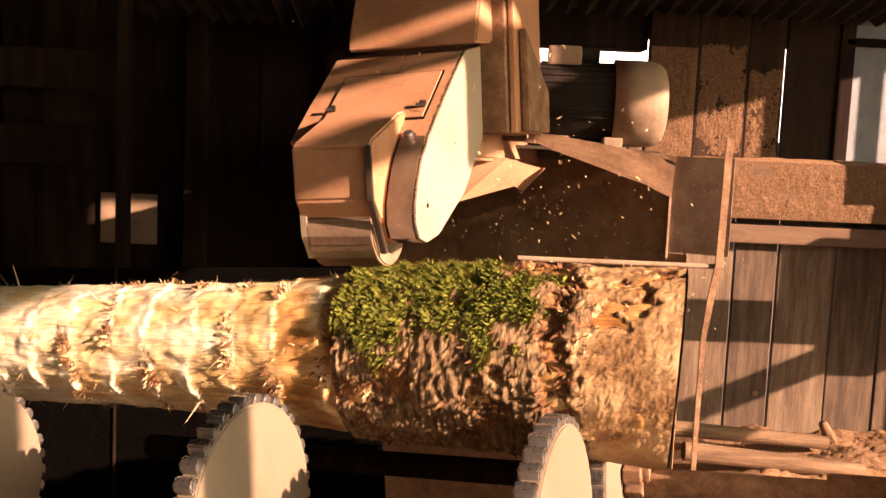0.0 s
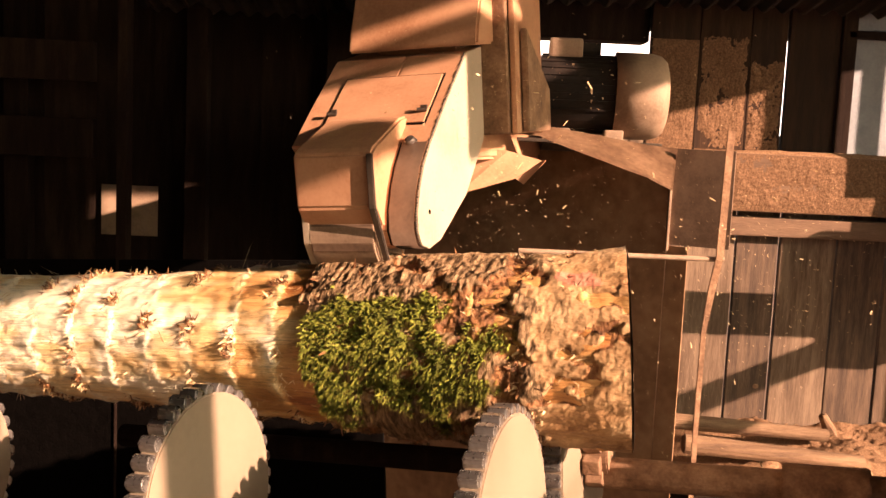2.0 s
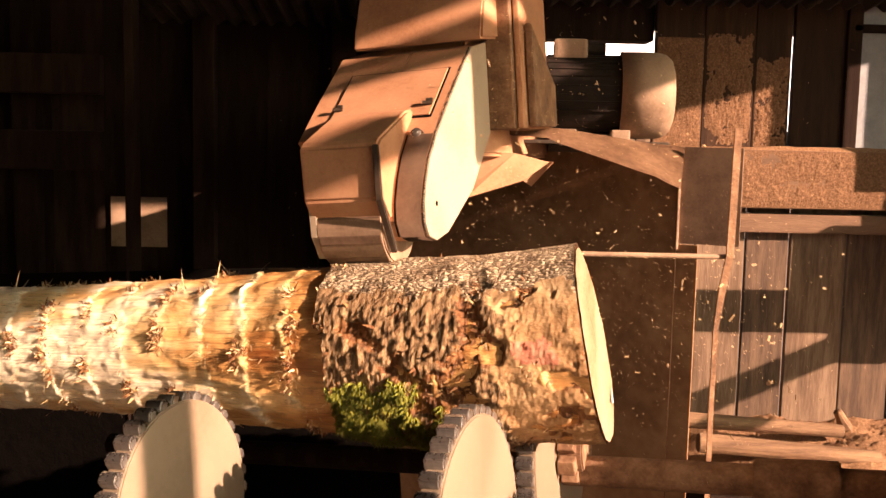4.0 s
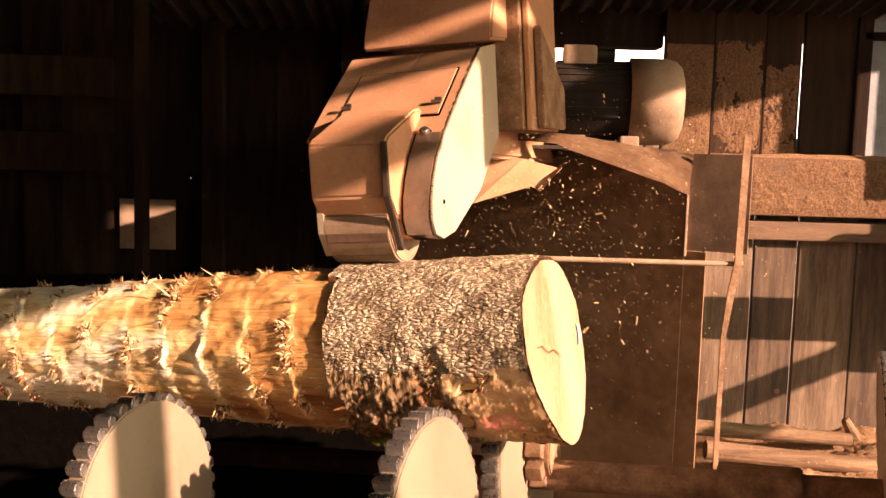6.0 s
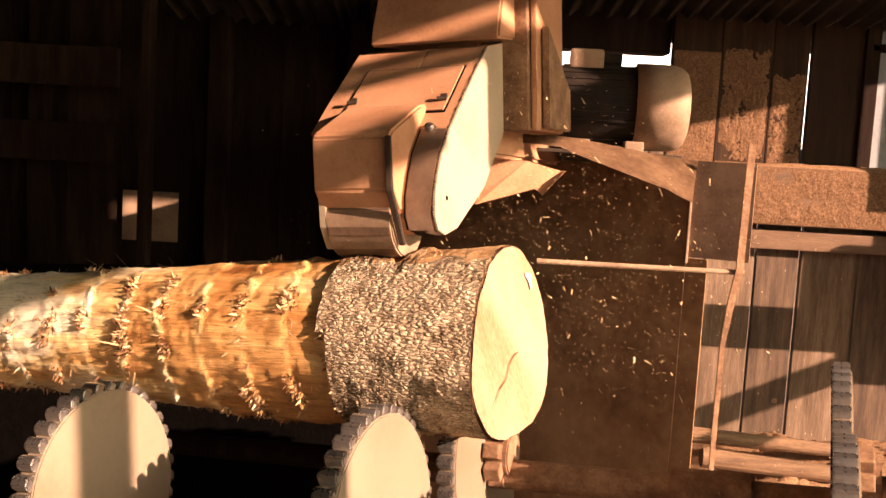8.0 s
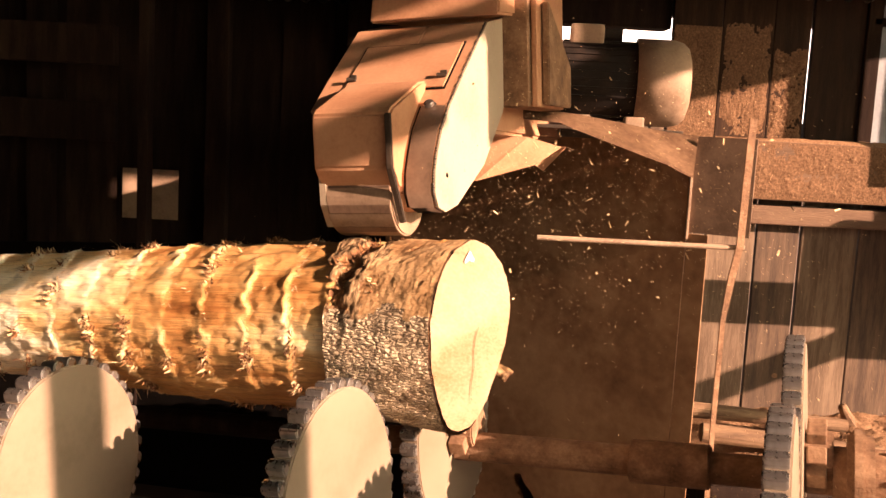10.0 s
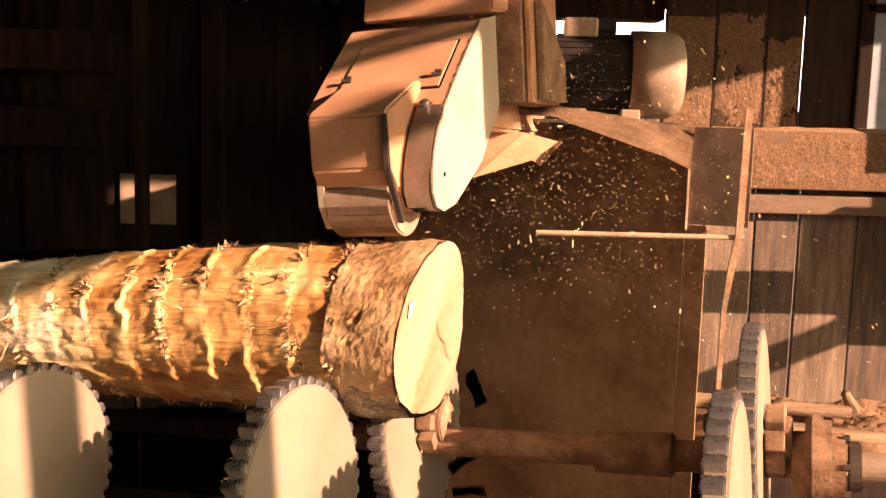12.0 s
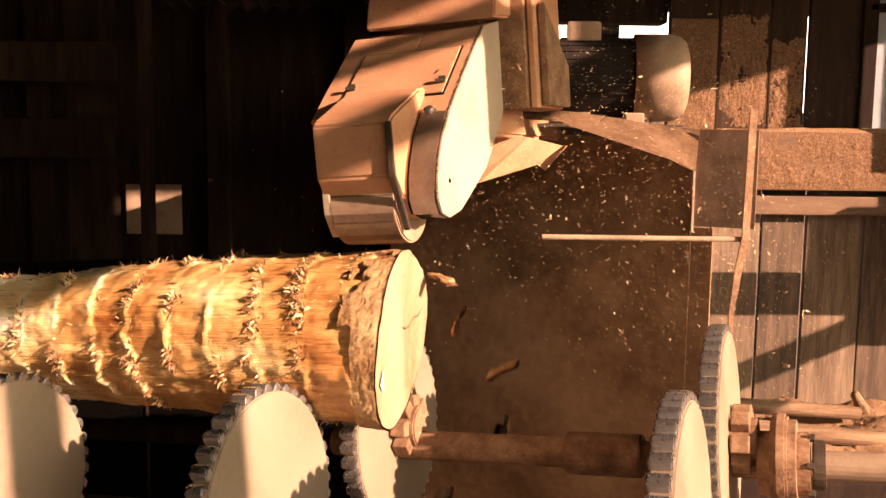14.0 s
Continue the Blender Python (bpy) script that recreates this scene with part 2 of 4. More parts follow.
def cyl(r, x0, x1, m=None, seg=24, r2=None, bevel=0.0, bm=None):
    """A cylinder along x."""
    own = bmesh.new()
    bmesh.ops.create_cone(own, cap_ends=True, segments=seg, radius1=r, radius2=r if r2 is None else r2, depth=x1 - x0,
                          matrix=Matrix.Translation(((x0 + x1) / 2, 0, 0)) @ pose(0, 0, 0, 0, 90, 0))
    if bevel:
        bmesh.ops.bevel(own, geom=[e for e in own.edges if e.calc_face_angle(0) > 0.9], offset=bevel, segments=2, affect="EDGES")
    if m is not None:
        own.transform(m)
    return join(bm, own)


def fbm(x, y, z, oct=4):
    return noise.fractal(Vector((x, y, z)), 0.6, 2.1, oct)


# ---- the shed ----
def board_wall(name, x0, x1, y, z0, z1, widths, material, label, gap=0.006, thick=0.03, seed=1):
    rnd = random.Random(seed)
    wall = tagged(new(name), label, "wall", "", "structure")
    x, i = x0, 0
    while x < x1 - 0.01:
        w = min(widths[i % len(widths)], x1 - x)
        bm = box(0, w - (gap if isinstance(gap, float) else gap[i % len(gap)]), 0, thick, z0, z1, 0.003)
        ob = part("board", bm, material, wall)
        ob.location = (x, y + rnd.uniform(-0.006, 0.006), 0)
        x, i = x + w, i + 1
    return wall


floor = tagged(part("floor", box(-6, 3.4, -3.2, 4.6, -0.1, 0.0), M_FLOOR), "dark dirt and sawdust shed floor", "floor", "", "structure")
ground = tagged(part("ground", box(-200, 200, -200, 200, -0.3, -0.11), M_GRAVEL), "bare ground round the shed", "ground", "", "structure")

WALL_Y = 3.9
board_wall("wall_back", 0.18, 2.9, WALL_Y, 0.0, 1.5, [0.22, 0.22, 0.22, 0.214, 0.2, 0.176, 0.23, 0.2], M_BOARD, "weathered vertical boards, gaps between them", gap=(0.006, 0.006, 0.006, 0.007, 0.008, 0.0125, 0.010, 0.008), seed=3)
board_wall("wall_upper", 0.86, 1.60, WALL_Y, 1.504, 2.6, [0.19, 0.2, 0.15, 0.2], M_SHADEBOARD, "vertical boards above the sill, darkened for the shade", gap=(0.002, 0.003, 0.0105, 0.002), seed=4)
board_wall("wall_low_left", 0.18, 0.86, WALL_Y, 1.504, 1.70, [0.2, 0.22], M_BOARD, "short boards under the opening", seed=6)
board_wall("wall_over_window", 1.60, 3.3, WALL_Y, 2.3, 2.6, [0.2, 0.22], M_SHADEBOARD, "boards over the window", seed=8)
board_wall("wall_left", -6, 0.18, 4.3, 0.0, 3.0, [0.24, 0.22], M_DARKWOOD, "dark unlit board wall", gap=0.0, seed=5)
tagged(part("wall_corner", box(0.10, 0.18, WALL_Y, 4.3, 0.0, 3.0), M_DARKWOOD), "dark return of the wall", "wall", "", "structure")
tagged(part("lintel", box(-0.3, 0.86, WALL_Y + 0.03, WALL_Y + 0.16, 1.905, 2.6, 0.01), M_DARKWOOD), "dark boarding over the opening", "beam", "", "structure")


def eave(y):
    return 3.26 - 0.25 * y


def sloped(x0, x1, y0, y1, z0, z1, bm, skew=0.0):
    """A slab that follows the roof's fall; skew leans its sides."""
    own = box(x0, x1, y0, y1, z0, z1)
    for v in own.verts:
        v.co.z += eave(v.co.y)
        v.co.x += skew * (v.co.y - y0) if 0.1 < v.co.x - (-6) and v.co.x < 3.29 else 0
    return join(bm, own)


# unseen roof falling towards the back; its gap and higher front bay are cut to shape the sunlight
bm = bmesh.new()
HY0, HY1, HL = 1.06, 1.72, 3.40
sloped(-6, 3.3, -3.2, 0.9, 0.165, 0.20, bm)
sloped(-6, 3.3, 0.9, HY0, 0.07, 0.11, bm)
outline = [(-6, HY0), (3.3, HY0), (3.3, HY0 + (HL - 3.3) / 1.482), (HL - 1.482 * (HY1 - HY0), HY1), (-6, HY1)]
own = bmesh.new()
low = [own.verts.new((x, y, eave(y) + 0.07)) for x, y in outline]
top = [own.verts.new((x, y, eave(y) + 0.11)) for x, y in outline]
own.faces.new(low[::-1])
own.faces.new(top)
for k in range(5):
    own.faces.new((low[k], low[(k + 1) % 5], top[(k + 1) % 5], top[k]))
join(bm, own)
bm2 = [(min(3.29, HL + 0.30 - 1.482 * (y - HY0)), y) for y in (1.34, HY1)]
own = box(0, 1, 0, 1, 0, 1)
for v in own.verts:
    x, y = bm2[0 if v.co.y < 0.5 else 1]
    v.co = Vector((3.3 if v.co.x > 0.5 else x, y, eave(y) + (0.11 if v.co.z > 0.5 else 0.07)))
join(bm, own)
sloped(-6, 3.3, HY1, 4.6, 0.07, 0.11, bm)
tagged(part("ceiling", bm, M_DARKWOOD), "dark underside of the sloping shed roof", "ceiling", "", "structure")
# strips spaced to band light on the head, broken for the wall patch
tagged(part("fascia", sloped(3.22, 3.28, -3.2, 1.06, 0.0, 0.036, sloped(3.22, 3.28, -3.2, 1.06, 0.056, 0.100, sloped(3.22, 3.28, 1.42, 4.6, 0.0, 0.085, None)), 0), M_DARKWOOD), "unseen fascia strips along the eave, spaced to band the sunlight", "fascia", "", "structure")

# roof sheet over the back bay: corrugated
bm = bmesh.new()
rows_ = []
for j in range(2):
    rows_.append([bm.verts.new((-1.2 + i * 0.012, 3.35 + j * 0.95, 2.14 + j * -0.16 + 0.012 * math.sin(i * 0.012 / 0.076 * 2 * math.pi))) for i in range(250)])
for i in range(249):
    bm.faces.new((rows_[0][i], rows_[0][i + 1], rows_[1][i + 1], rows_[1][i]))
bmesh.ops.solidify(bm, geom=bm.faces[:], thickness=0.002)
tagged(part("roof_sheet", bm, M_ROOF, smooth=True), "corrugated metal roof sheet in shade", "roof sheet", "", "structure")

# glowing plane added outside, standing in for the bright sky behind the shed
m = bpy.data.materials.new("sky_glow")
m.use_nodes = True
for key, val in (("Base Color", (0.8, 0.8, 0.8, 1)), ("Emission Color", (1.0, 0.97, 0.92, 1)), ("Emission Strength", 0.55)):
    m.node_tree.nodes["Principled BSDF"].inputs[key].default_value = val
tagged(part("backdrop", box(-1.5, 12, 14.0, 14.1, 1.75, 6.0), m), "glowing plane standing in for the bright sky behind the shed", "backdrop", "", "structure")

# sill beams on the back wall
tagged(part("sill_beam", box(0.9, 2.9, WALL_Y - 0.10, WALL_Y - 0.004, 1.272, 1.495, 0.008), M_BEAM), "thick dusty horizontal beam nailed to boards", "beam", "", "structure")
tagged(part("lower_rail", box(1.10, 2.9, WALL_Y - 0.06, WALL_Y - 0.004, 1.175, 1.25, 0.006), M_BEAM), "narrow dusty rail below the beam", "beam", "", "structure")


def heap(name, x0, x1, y0, y1, z, h, label, seed, nx=70, ny=26):
    """A low drift of sawdust."""
    bm = bmesh.new()
    g = []
    for j in range(ny + 1):
        r = []
        for i in range(nx + 1):
            u, v = i / nx, j / ny
            e = min(1, 6 * min(u, 1 - u)) * min(1, 4 * v)
            k = 0.62 + 0.3 * fbm(u * (x1 - x0) * 4 + seed, v * 3, seed, 2) + 0.09 * fbm(u * (x1 - x0) * 60, v * (y1 - y0) * 45, seed)
            r.append(bm.verts.new((x0 + u * (x1 - x0), y0 + v * (y1 - y0), z + h * max(0, e * k))))
        g.append(r)
    for j in range(ny):
        for i in range(nx):
            bm.faces.new((g[j][i], g[j][i + 1], g[j + 1][i + 1], g[j + 1][i]))
    return tagged(part(name, bm, M_DUST, smooth=True), label, "sawdust", "", "stuff")


heap("sawdust_drift", 1.0, 2.9, WALL_Y - 0.095, WALL_Y - 0.006, 1.494, 0.022, "sawdust lying along the top of the beam", 3, ny=8)
heap("sawdust_heap", 0.94, 2.85, 3.18, WALL_Y - 0.01, 0.355, 0.11, "orange sawdust heaped against the board wall", 7, 150, 50)
tagged(part("heap_base", box(0.93, 2.9, 3.16, WALL_Y - 0.004, 0.0, 0.36, 0.02), M_DARKWOOD), "dark timber step carrying the sawdust", "step", "", "structure")

# window with pale panes
win = tagged(new("window_1"), "pale frosted two-pane window in dark frame", "window", "", "structure")
part("pane", box(1.655, 2.45, WALL_Y + 0.012, WALL_Y + 0.018, 1.505, 1.955), M_PANE, win)
part("pane", box(1.655, 2.45, WALL_Y + 0.012, WALL_Y + 0.018, 1.985, 2.25), M_PANE, win)
part("window_frame", box(1.62, 2.5, WALL_Y - 0.02, WALL_Y + 0.03, 1.955, 1.985, 0.004), M_DARKWOOD, win)
part("window_frame", box(1.60, 1.655, WALL_Y - 0.02, WALL_Y + 0.03, 1.50, 2.3, 0.004), M_DARKWOOD, win)

# a knot in one of the boards
bm = bmesh.new()
bmesh.ops.create_uvsphere(bm, u_segments=16, v_segments=8, radius=1, matrix=Matrix.Translation((1.375, WALL_Y - 0.001, 0.565)) @ Matrix.Diagonal((0.024, 0.005, 0.02, 1)))
part("knot", bm, M_RUST, bpy.data.objects["wall_back"], "dark round knot", True)

# pale panel sized to the sun patch, brightening it on the near-black wall
tagged(part("sun_patch_panel", box(-1.37, -1.13, 4.284, 4.290, 1.02, 1.235, 0.001), M_COVER), "pale panel cut to the sun patch on the wall", "board", "", "structure")
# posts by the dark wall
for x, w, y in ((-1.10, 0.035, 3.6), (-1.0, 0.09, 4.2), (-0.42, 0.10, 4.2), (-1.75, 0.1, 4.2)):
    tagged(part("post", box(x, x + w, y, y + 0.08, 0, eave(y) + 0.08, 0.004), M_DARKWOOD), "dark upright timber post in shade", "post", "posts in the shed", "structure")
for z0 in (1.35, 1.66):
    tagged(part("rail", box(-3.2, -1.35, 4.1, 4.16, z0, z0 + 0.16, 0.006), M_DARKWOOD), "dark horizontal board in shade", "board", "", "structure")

# open bay on the sunny side, out of view: its post and rail are set by their shadows
tagged(part("wall_right", box(3.2, 3.3, 3.02, 4.4, 0, 2.7), M_DARKWOOD), "board end wall of the shed", "wall", "", "structure")
tagged(part("bay_post", box(3.18, 3.28, -0.63, -0.48, 0, 3.4, 0.01), M_DARKWOOD), "square timber post of the open bay", "post", "", "structure")
tagged(part("bay_rail", box(3.2, 3.28, 2.1, 3.02, 1.39, 1.48, 0.01), M_DARKWOOD), "rail across the open bay", "rail", "", "structure")
# unseen boards below are added only to shade wall, column, motor and hood
tagged(part("hanging_post", box(2.50, 2.75, 3.28, 3.36, 1.06, 1.70, 0.01, None, box(2.60, 2.64, 3.30, 3.34, 1.70, 2.49, 0.003)), M_DARKWOOD), "unseen broad board added to shade the back wall", "board", "", "structure")
tagged(part("hanging_board", box(2.31, 2.50, 3.30, 3.34, 1.31, 1.545, 0.006), M_DARKWOOD), "unseen short board added to shade the back wall", "board", "", "structure")
tagged(part("hanging_beam", box(1.84, 2.50, 3.29, 3.35, 1.17, 1.31, 0.01), M_DARKWOOD), "unseen short beam added to shade the back wall", "beam", "", "structure")
tagged(part("eave_board", box(3.16, 3.20, 0.54, 1.15, 2.82, 3.15, 0.006), M_DARKWOOD), "unseen board added to shade column and motor", "board", "", "structure")
bm = prism([(1.154, 2.82), (1.30, 2.815), (1.86, 2.768), (1.86, 2.95), (1.154, 2.95)], 3.16, 3.20, 0.004)
tagged(part("eave_board", bm, M_DARKWOOD), "unseen board added to shade column and motor", "board", "", "structure")
tagged(part("hanging_board", box(2.43, 2.59, 3.25, 3.28, 1.704, 1.90, 0.006, None, box(2.27, 2.50, 3.25, 3.28, 1.905, 2.55, 0.006)), M_DARKWOOD), "unseen short board added to shade the back wall", "board", "", "structure")
tagged(part("bay_brace", box(3.18, 3.24, -0.52, 0.15, 2.945, 3.05, 0.006), M_DARKWOOD), "unseen short brace added to shade the hood", "brace", "", "structure")
# walls out of view, closing the shed's dark side
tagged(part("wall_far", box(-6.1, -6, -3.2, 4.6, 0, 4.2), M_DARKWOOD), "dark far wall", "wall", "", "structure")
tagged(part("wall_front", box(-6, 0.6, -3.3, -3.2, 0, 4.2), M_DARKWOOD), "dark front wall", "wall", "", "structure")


def caked(name, x0, x1, y, z0, z1, depth, seed, label, nx=60, nz=40):
    """Sawdust caked on an upright face."""
    bm = bmesh.new()
    g = []
    for i in range(nx + 1):
        r = []
        for j in range(nz + 1):
            u, v = i / nx, j / nz
            x, z = x0 + u * (x1 - x0), z0 + v * (z1 - z0)
            e = min(1, 7 * min(u, 1 - u), 7 * min(v, 1 - v))
            k = 0.45 + 0.7 * fbm(x * 12, z * 12, seed, 3) + 0.35 * fbm(x * 90, z * 90, seed, 3)
            r.append(bm.verts.new((x, y - depth * max(-0.3, e * k - 0.15), z)))
        g.append(r)
    for i in range(nx):
        for j in range(nz):
            bm.faces.new((g[i][j], g[i + 1][j], g[i + 1][j + 1], g[i][j + 1]))
    return tagged(part(name, bm, M_CAKE, smooth=True), label, "sawdust", "", "stuff")


caked("caked_sawdust", 1.255, 1.386, WALL_Y - 0.002, 1.50, 1.86, 0.008, 2, "rough sawdust caked on the upper board", 50, 90)
caked("caked_sawdust", 1.056, 1.246, WALL_Y - 0.005, 1.497, 1.95, 0.007, 5, "thin sawdust caked on the upper board", 50, 60)
caked("caked_sawdust", 0.866, 1.048, WALL_Y - 0.005, 1.497, 1.92, 0.006, 11, "thin sawdust caked on the upper board", 50, 50)
caked("caked_sawdust", 0.903, 2.88, WALL_Y - 0.101, 1.276, 1.492, 0.006, 9, "rough sawdust caked on the thick beam", 330, 50)

# ---- the log carriage ----
DISC_R, DISC_T, ROW_F, ROW_B, DISC_C = 0.286, 0.042, 1.806, 2.502, -0.748
SPEED = 0.0512
SHAFT_C = -0.802
TURN = -2 * math.pi / 2.33
TEETH = 44


def tooth_mesh():
    """One blocky rounded tooth, its root at z = 0, set on the rim."""
    bm = prism([(-0.0165, -0.014), (0.0165, -0.014), (0.0160, 0.004), (0.009, 0.016), (-0.009, 0.016), (-0.0160, 0.004)], -DISC_T / 2, DISC_T / 2, 0.003)
    me = bpy.data.meshes.new("tooth")
    bm.to_mesh(me)
    bm.free()
    me.materials.append(M_RIM)
    return me


TOOTH = tooth_mesh()


def disc(m, radius, hub):
    d = thing("feed_disc", m, "toothed steel disc carrying and turning the log", "feed disc", "toothed discs under the log")
    part("plate", cyl(radius - 0.016, -DISC_T / 2 + 0.002, DISC_T / 2 + 0.004, seg=72, bevel=0.003), M_DISC, d, "pale flat disc face")
    teeth = round(TEETH * radius / DISC_R)
    for i in range(teeth):
        ob = new("tooth", TOOTH)
        ob.parent = d
        ob.matrix_basis = pose(0, 0, 0, 360 * i / teeth) @ Matrix.Translation((0, 0, radius - 0.014))
    if hub:
        part("hub", cyl(0.06, DISC_T / 2, 0.09, seg=20, bevel=0.004), M_RUST, d, "rusty hub")
        for i in range(8):
            part("hub_lug", box(0.03, 0.075, -0.02, 0.02, 0.05, 0.088, 0.004, pose(0, 0, 0, 45 * i + 10)), M_RUST, d)
    return d


DISCS = []
for a14, b, c, r, hub in ((-0.285, ROW_F, DISC_C, DISC_R, False), (-0.285, ROW_B, DISC_C, DISC_R, True), (-1.18, ROW_F, -0.736, 0.268, False), (-1.186, ROW_B, DISC_C, DISC_R, True),
                          (-1.79, 1.70, -0.672, 0.24, False), (-2.53, 1.70, -0.672, 0.24, False)):
    DISCS.append((disc(MM @ Matrix.Translation((a14 + SPEED * 14, b, c)), r, hub), a14 + SPEED * 14, b, c))

SHAFT = thing("drive_shaft", MM @ Matrix.Translation((0.696, ROW_B, SHAFT_C)), "rusty drive shaft with bearing housing behind the log", "shaft")
part("pipe", cyl(0.036, -0.05, 1.5, seg=20), M_COVER, SHAFT, "grey pipe shaft")
part("inner_shaft", cyl(0.040, -1.35, -0.165, seg=20), M_RUST, SHAFT)
# left stretch coloured near black, carrying the shadow under the log
part("inner_shaft", cyl(0.034, -2.6, -1.35, seg=20), M_DARKWOOD, SHAFT)
part("sleeve", cyl(0.056, -0.66, -0.46, seg=24, bevel=0.004), M_RUST, SHAFT, "wider rusty sleeve")
part("bearing_housing", cyl(0.108, -0.175, -0.055, seg=32, bevel=0.03), M_RUST, SHAFT, "rust-brown bearing housing")
for i in range(6):
    part("housing_bolt", cyl(0.009, -0.06, -0.045, pose(0, 0, 0, 60 * i + 15) @ Matrix.Translation((0, 0, 0.075)), seg=6), M_DARKSTEEL, SHAFT)
part("flange", cyl(0.122, -0.135, -0.105, seg=32, bevel=0.006), M_RUST, SHAFT)
part("collar", cyl(0.06, -0.05, -0.02, seg=20, bevel=0.004), M_DARKSTEEL, SHAFT)
CARR = thing("log_carriage", MM @ Matrix.Translation((0.696, 2.15, -1.1)), "dark steel carriage frame under the discs", "carriage")
for y in (-0.35, 0.35):
    part("rail", box(-2.8, 0.6, y - 0.05, y + 0.05, -0.06, 0.06, 0.006), M_DARKSTEEL, CARR)
# raised beam is thin and paler: its sunlit top is put into the colour
for x, z in ((-2.4, 0.0), (-1.6, 0.0), (-0.63, 0.175), (0.3, 0.0)):
    part("cross_beam", box(x, x + 0.11, -0.35 + z, 0.35 - z, z + 0.028 if z else -0.05, z + 0.05, 0.004), M_COVER if z else M_DARKSTEEL, CARR)

# black sheet added to fill the darkness behind the discs
tagged(part("dark_backing", box(-3.4, -1.33, 2.96, 2.97, -1.45, -0.30, 0.002, MM), M_BLACK), "added black sheet standing for the darkness behind the carriage", "skirt", "", "structure")

# ---- the log ----
LOG_B, LOG_C, LOG_A0 = 2.175, -0.423, -0.275
LOG_LEN = 3.2
CUT_A = -0.968


def log_pose(t):
    # it rides up and down on the discs, being out of round
    lift = 0.004 + 0.022 * max(0, math.cos(-TURN * t - radians(170))) ** 4
    return MM @ Matrix.Translation((LOG_A0 - SPEED * t, LOG_B, LOG_C + lift)) @ Matrix.Rotation(radians(2.0), 4, "Z") @ Matrix.Rotation(TURN * t, 4, "X")


LOBE = math.radians(-92) - TURN * 0.72
TILT = -TURN * 0.855


def wood_r(s, p):
    """Radius of the bare wood, s metres from the butt, at angle p."""
    r = 0.207 - 0.036 * min(s, 1.3) - 0.012 * max(0, s - 1.3) + 0.011 * math.exp(-((s - 0.62) / 0.34) ** 2)
    flare = math.exp(-s / 0.12)
    r += math.exp(-s / 0.28) * (0.034 * max(0, math.cos(p - radians(250))) ** 3 - 0.004)
    r += flare * (0.030 * max(0, math.cos(p - LOBE)) ** 6 - 0.006 + 0.006 * math.cos(3 * p + 1))
    r += 0.006 * math.cos(2 * p + 0.6) + 0.006 * fbm(s * 2.5, 1.7 * math.cos(p), 1.7 * math.sin(p), 3)
    return r


def helix(s, p):
    return ((s - (LOG_A0 - CUT_A)) + 0.116 * p / (2 * math.pi)) / 0.116 % 1


def butt(p, r):
    return 0.034 * math.cos(p - TILT) * r / 0.21


LOG = thing("log", log_pose(0), "half-debarked butt log, bark and moss at one end", "log")
bm = bmesh.new()
ridge_tone = bm.verts.layers.float.new("ridge_tone")
NX, NP = 440, 180
grid = []
for i in range(NX + 1):
    s = 2.0 * i / 425 if i <= 425 else 2.0 + (LOG_LEN - 2.0) * (i - 425) / (NX - 425)
    ring = []
    for j in range(NP):
        p = 2 * math.pi * j / NP
        r = wood_r(s, p)
        h = helix(s + 0.02 * fbm(s * 6, math.cos(p) * 3, math.sin(p) * 3, 3), p)
        amt = (0.32 + 1.25 * fbm(s * 2.2 + 7, 1.4 * math.cos(p), 1.4 * math.sin(p), 3)) * min(1, 0.5 + 0.6 * s)
        r += 0.019 * min(1, h / 0.10) * math.exp(-h / 0.16) * min(1, max(0.12, amt)) + 0.0055 * fbm(s * 11, 4 * math.cos(p), 4 * math.sin(p), 3)
        r += 0.0012 * fbm(s * 14, 18 * math.cos(p), 18 * math.sin(p), 3)
        v = bm.verts.new((-s + butt(p, r) * max(0, 1 - s / 0.5), r * math.cos(p), r * math.sin(p)))
        # cutter leaves bands: pale ridges, their sun highlight put into the tone, orange between
        v[ridge_tone] = (math.exp(-((h - 0.10) / 0.22) ** 2) - 0.42) * min(1, max(0.25, (s - 0.3) / 0.6)) * min(1.2, max(0.15, amt + 0.35))
        ring.append(v)
    grid.append(ring)
for i in range(NX):
    for j in range(NP):
        f = bm.faces.new((grid[i][j], grid[i][(j + 1) % NP], grid[i + 1][(j + 1) % NP], grid[i + 1][j]))
        f.smooth = True
bm.faces.new(grid[-1])
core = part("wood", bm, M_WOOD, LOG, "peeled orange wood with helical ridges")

bm = bmesh.new()
rings = []
for k in range(14):
    q = k / 13
    ring = []
    for j in range(NP):
        p = 2 * math.pi * j / NP
        r = (wood_r(0, p) + 0.004) * q
        x = butt(p, r) + 0.004 + 0.0015 * fbm(r * 20 * math.cos(p), r * 20 * math.sin(p), 3, 3)
        ring.append(bm.verts.new((x, r * math.cos(p), r * math.sin(p))) if k else None)
    rings.append(ring)
mid = bm.verts.new((0.004, 0, 0))
for j in range(NP):
    bm.faces.new((mid, rings[1][j], rings[1][(j + 1) % NP]))
    for k in range(1, 13):
        bm.faces.new((rings[k][j], rings[k + 1][j], rings[k + 1][(j + 1) % NP], rings[k][(j + 1) % NP]))
part("cut_face", bm, M_CUT, LOG, "fresh pale yellow sawn end", True)


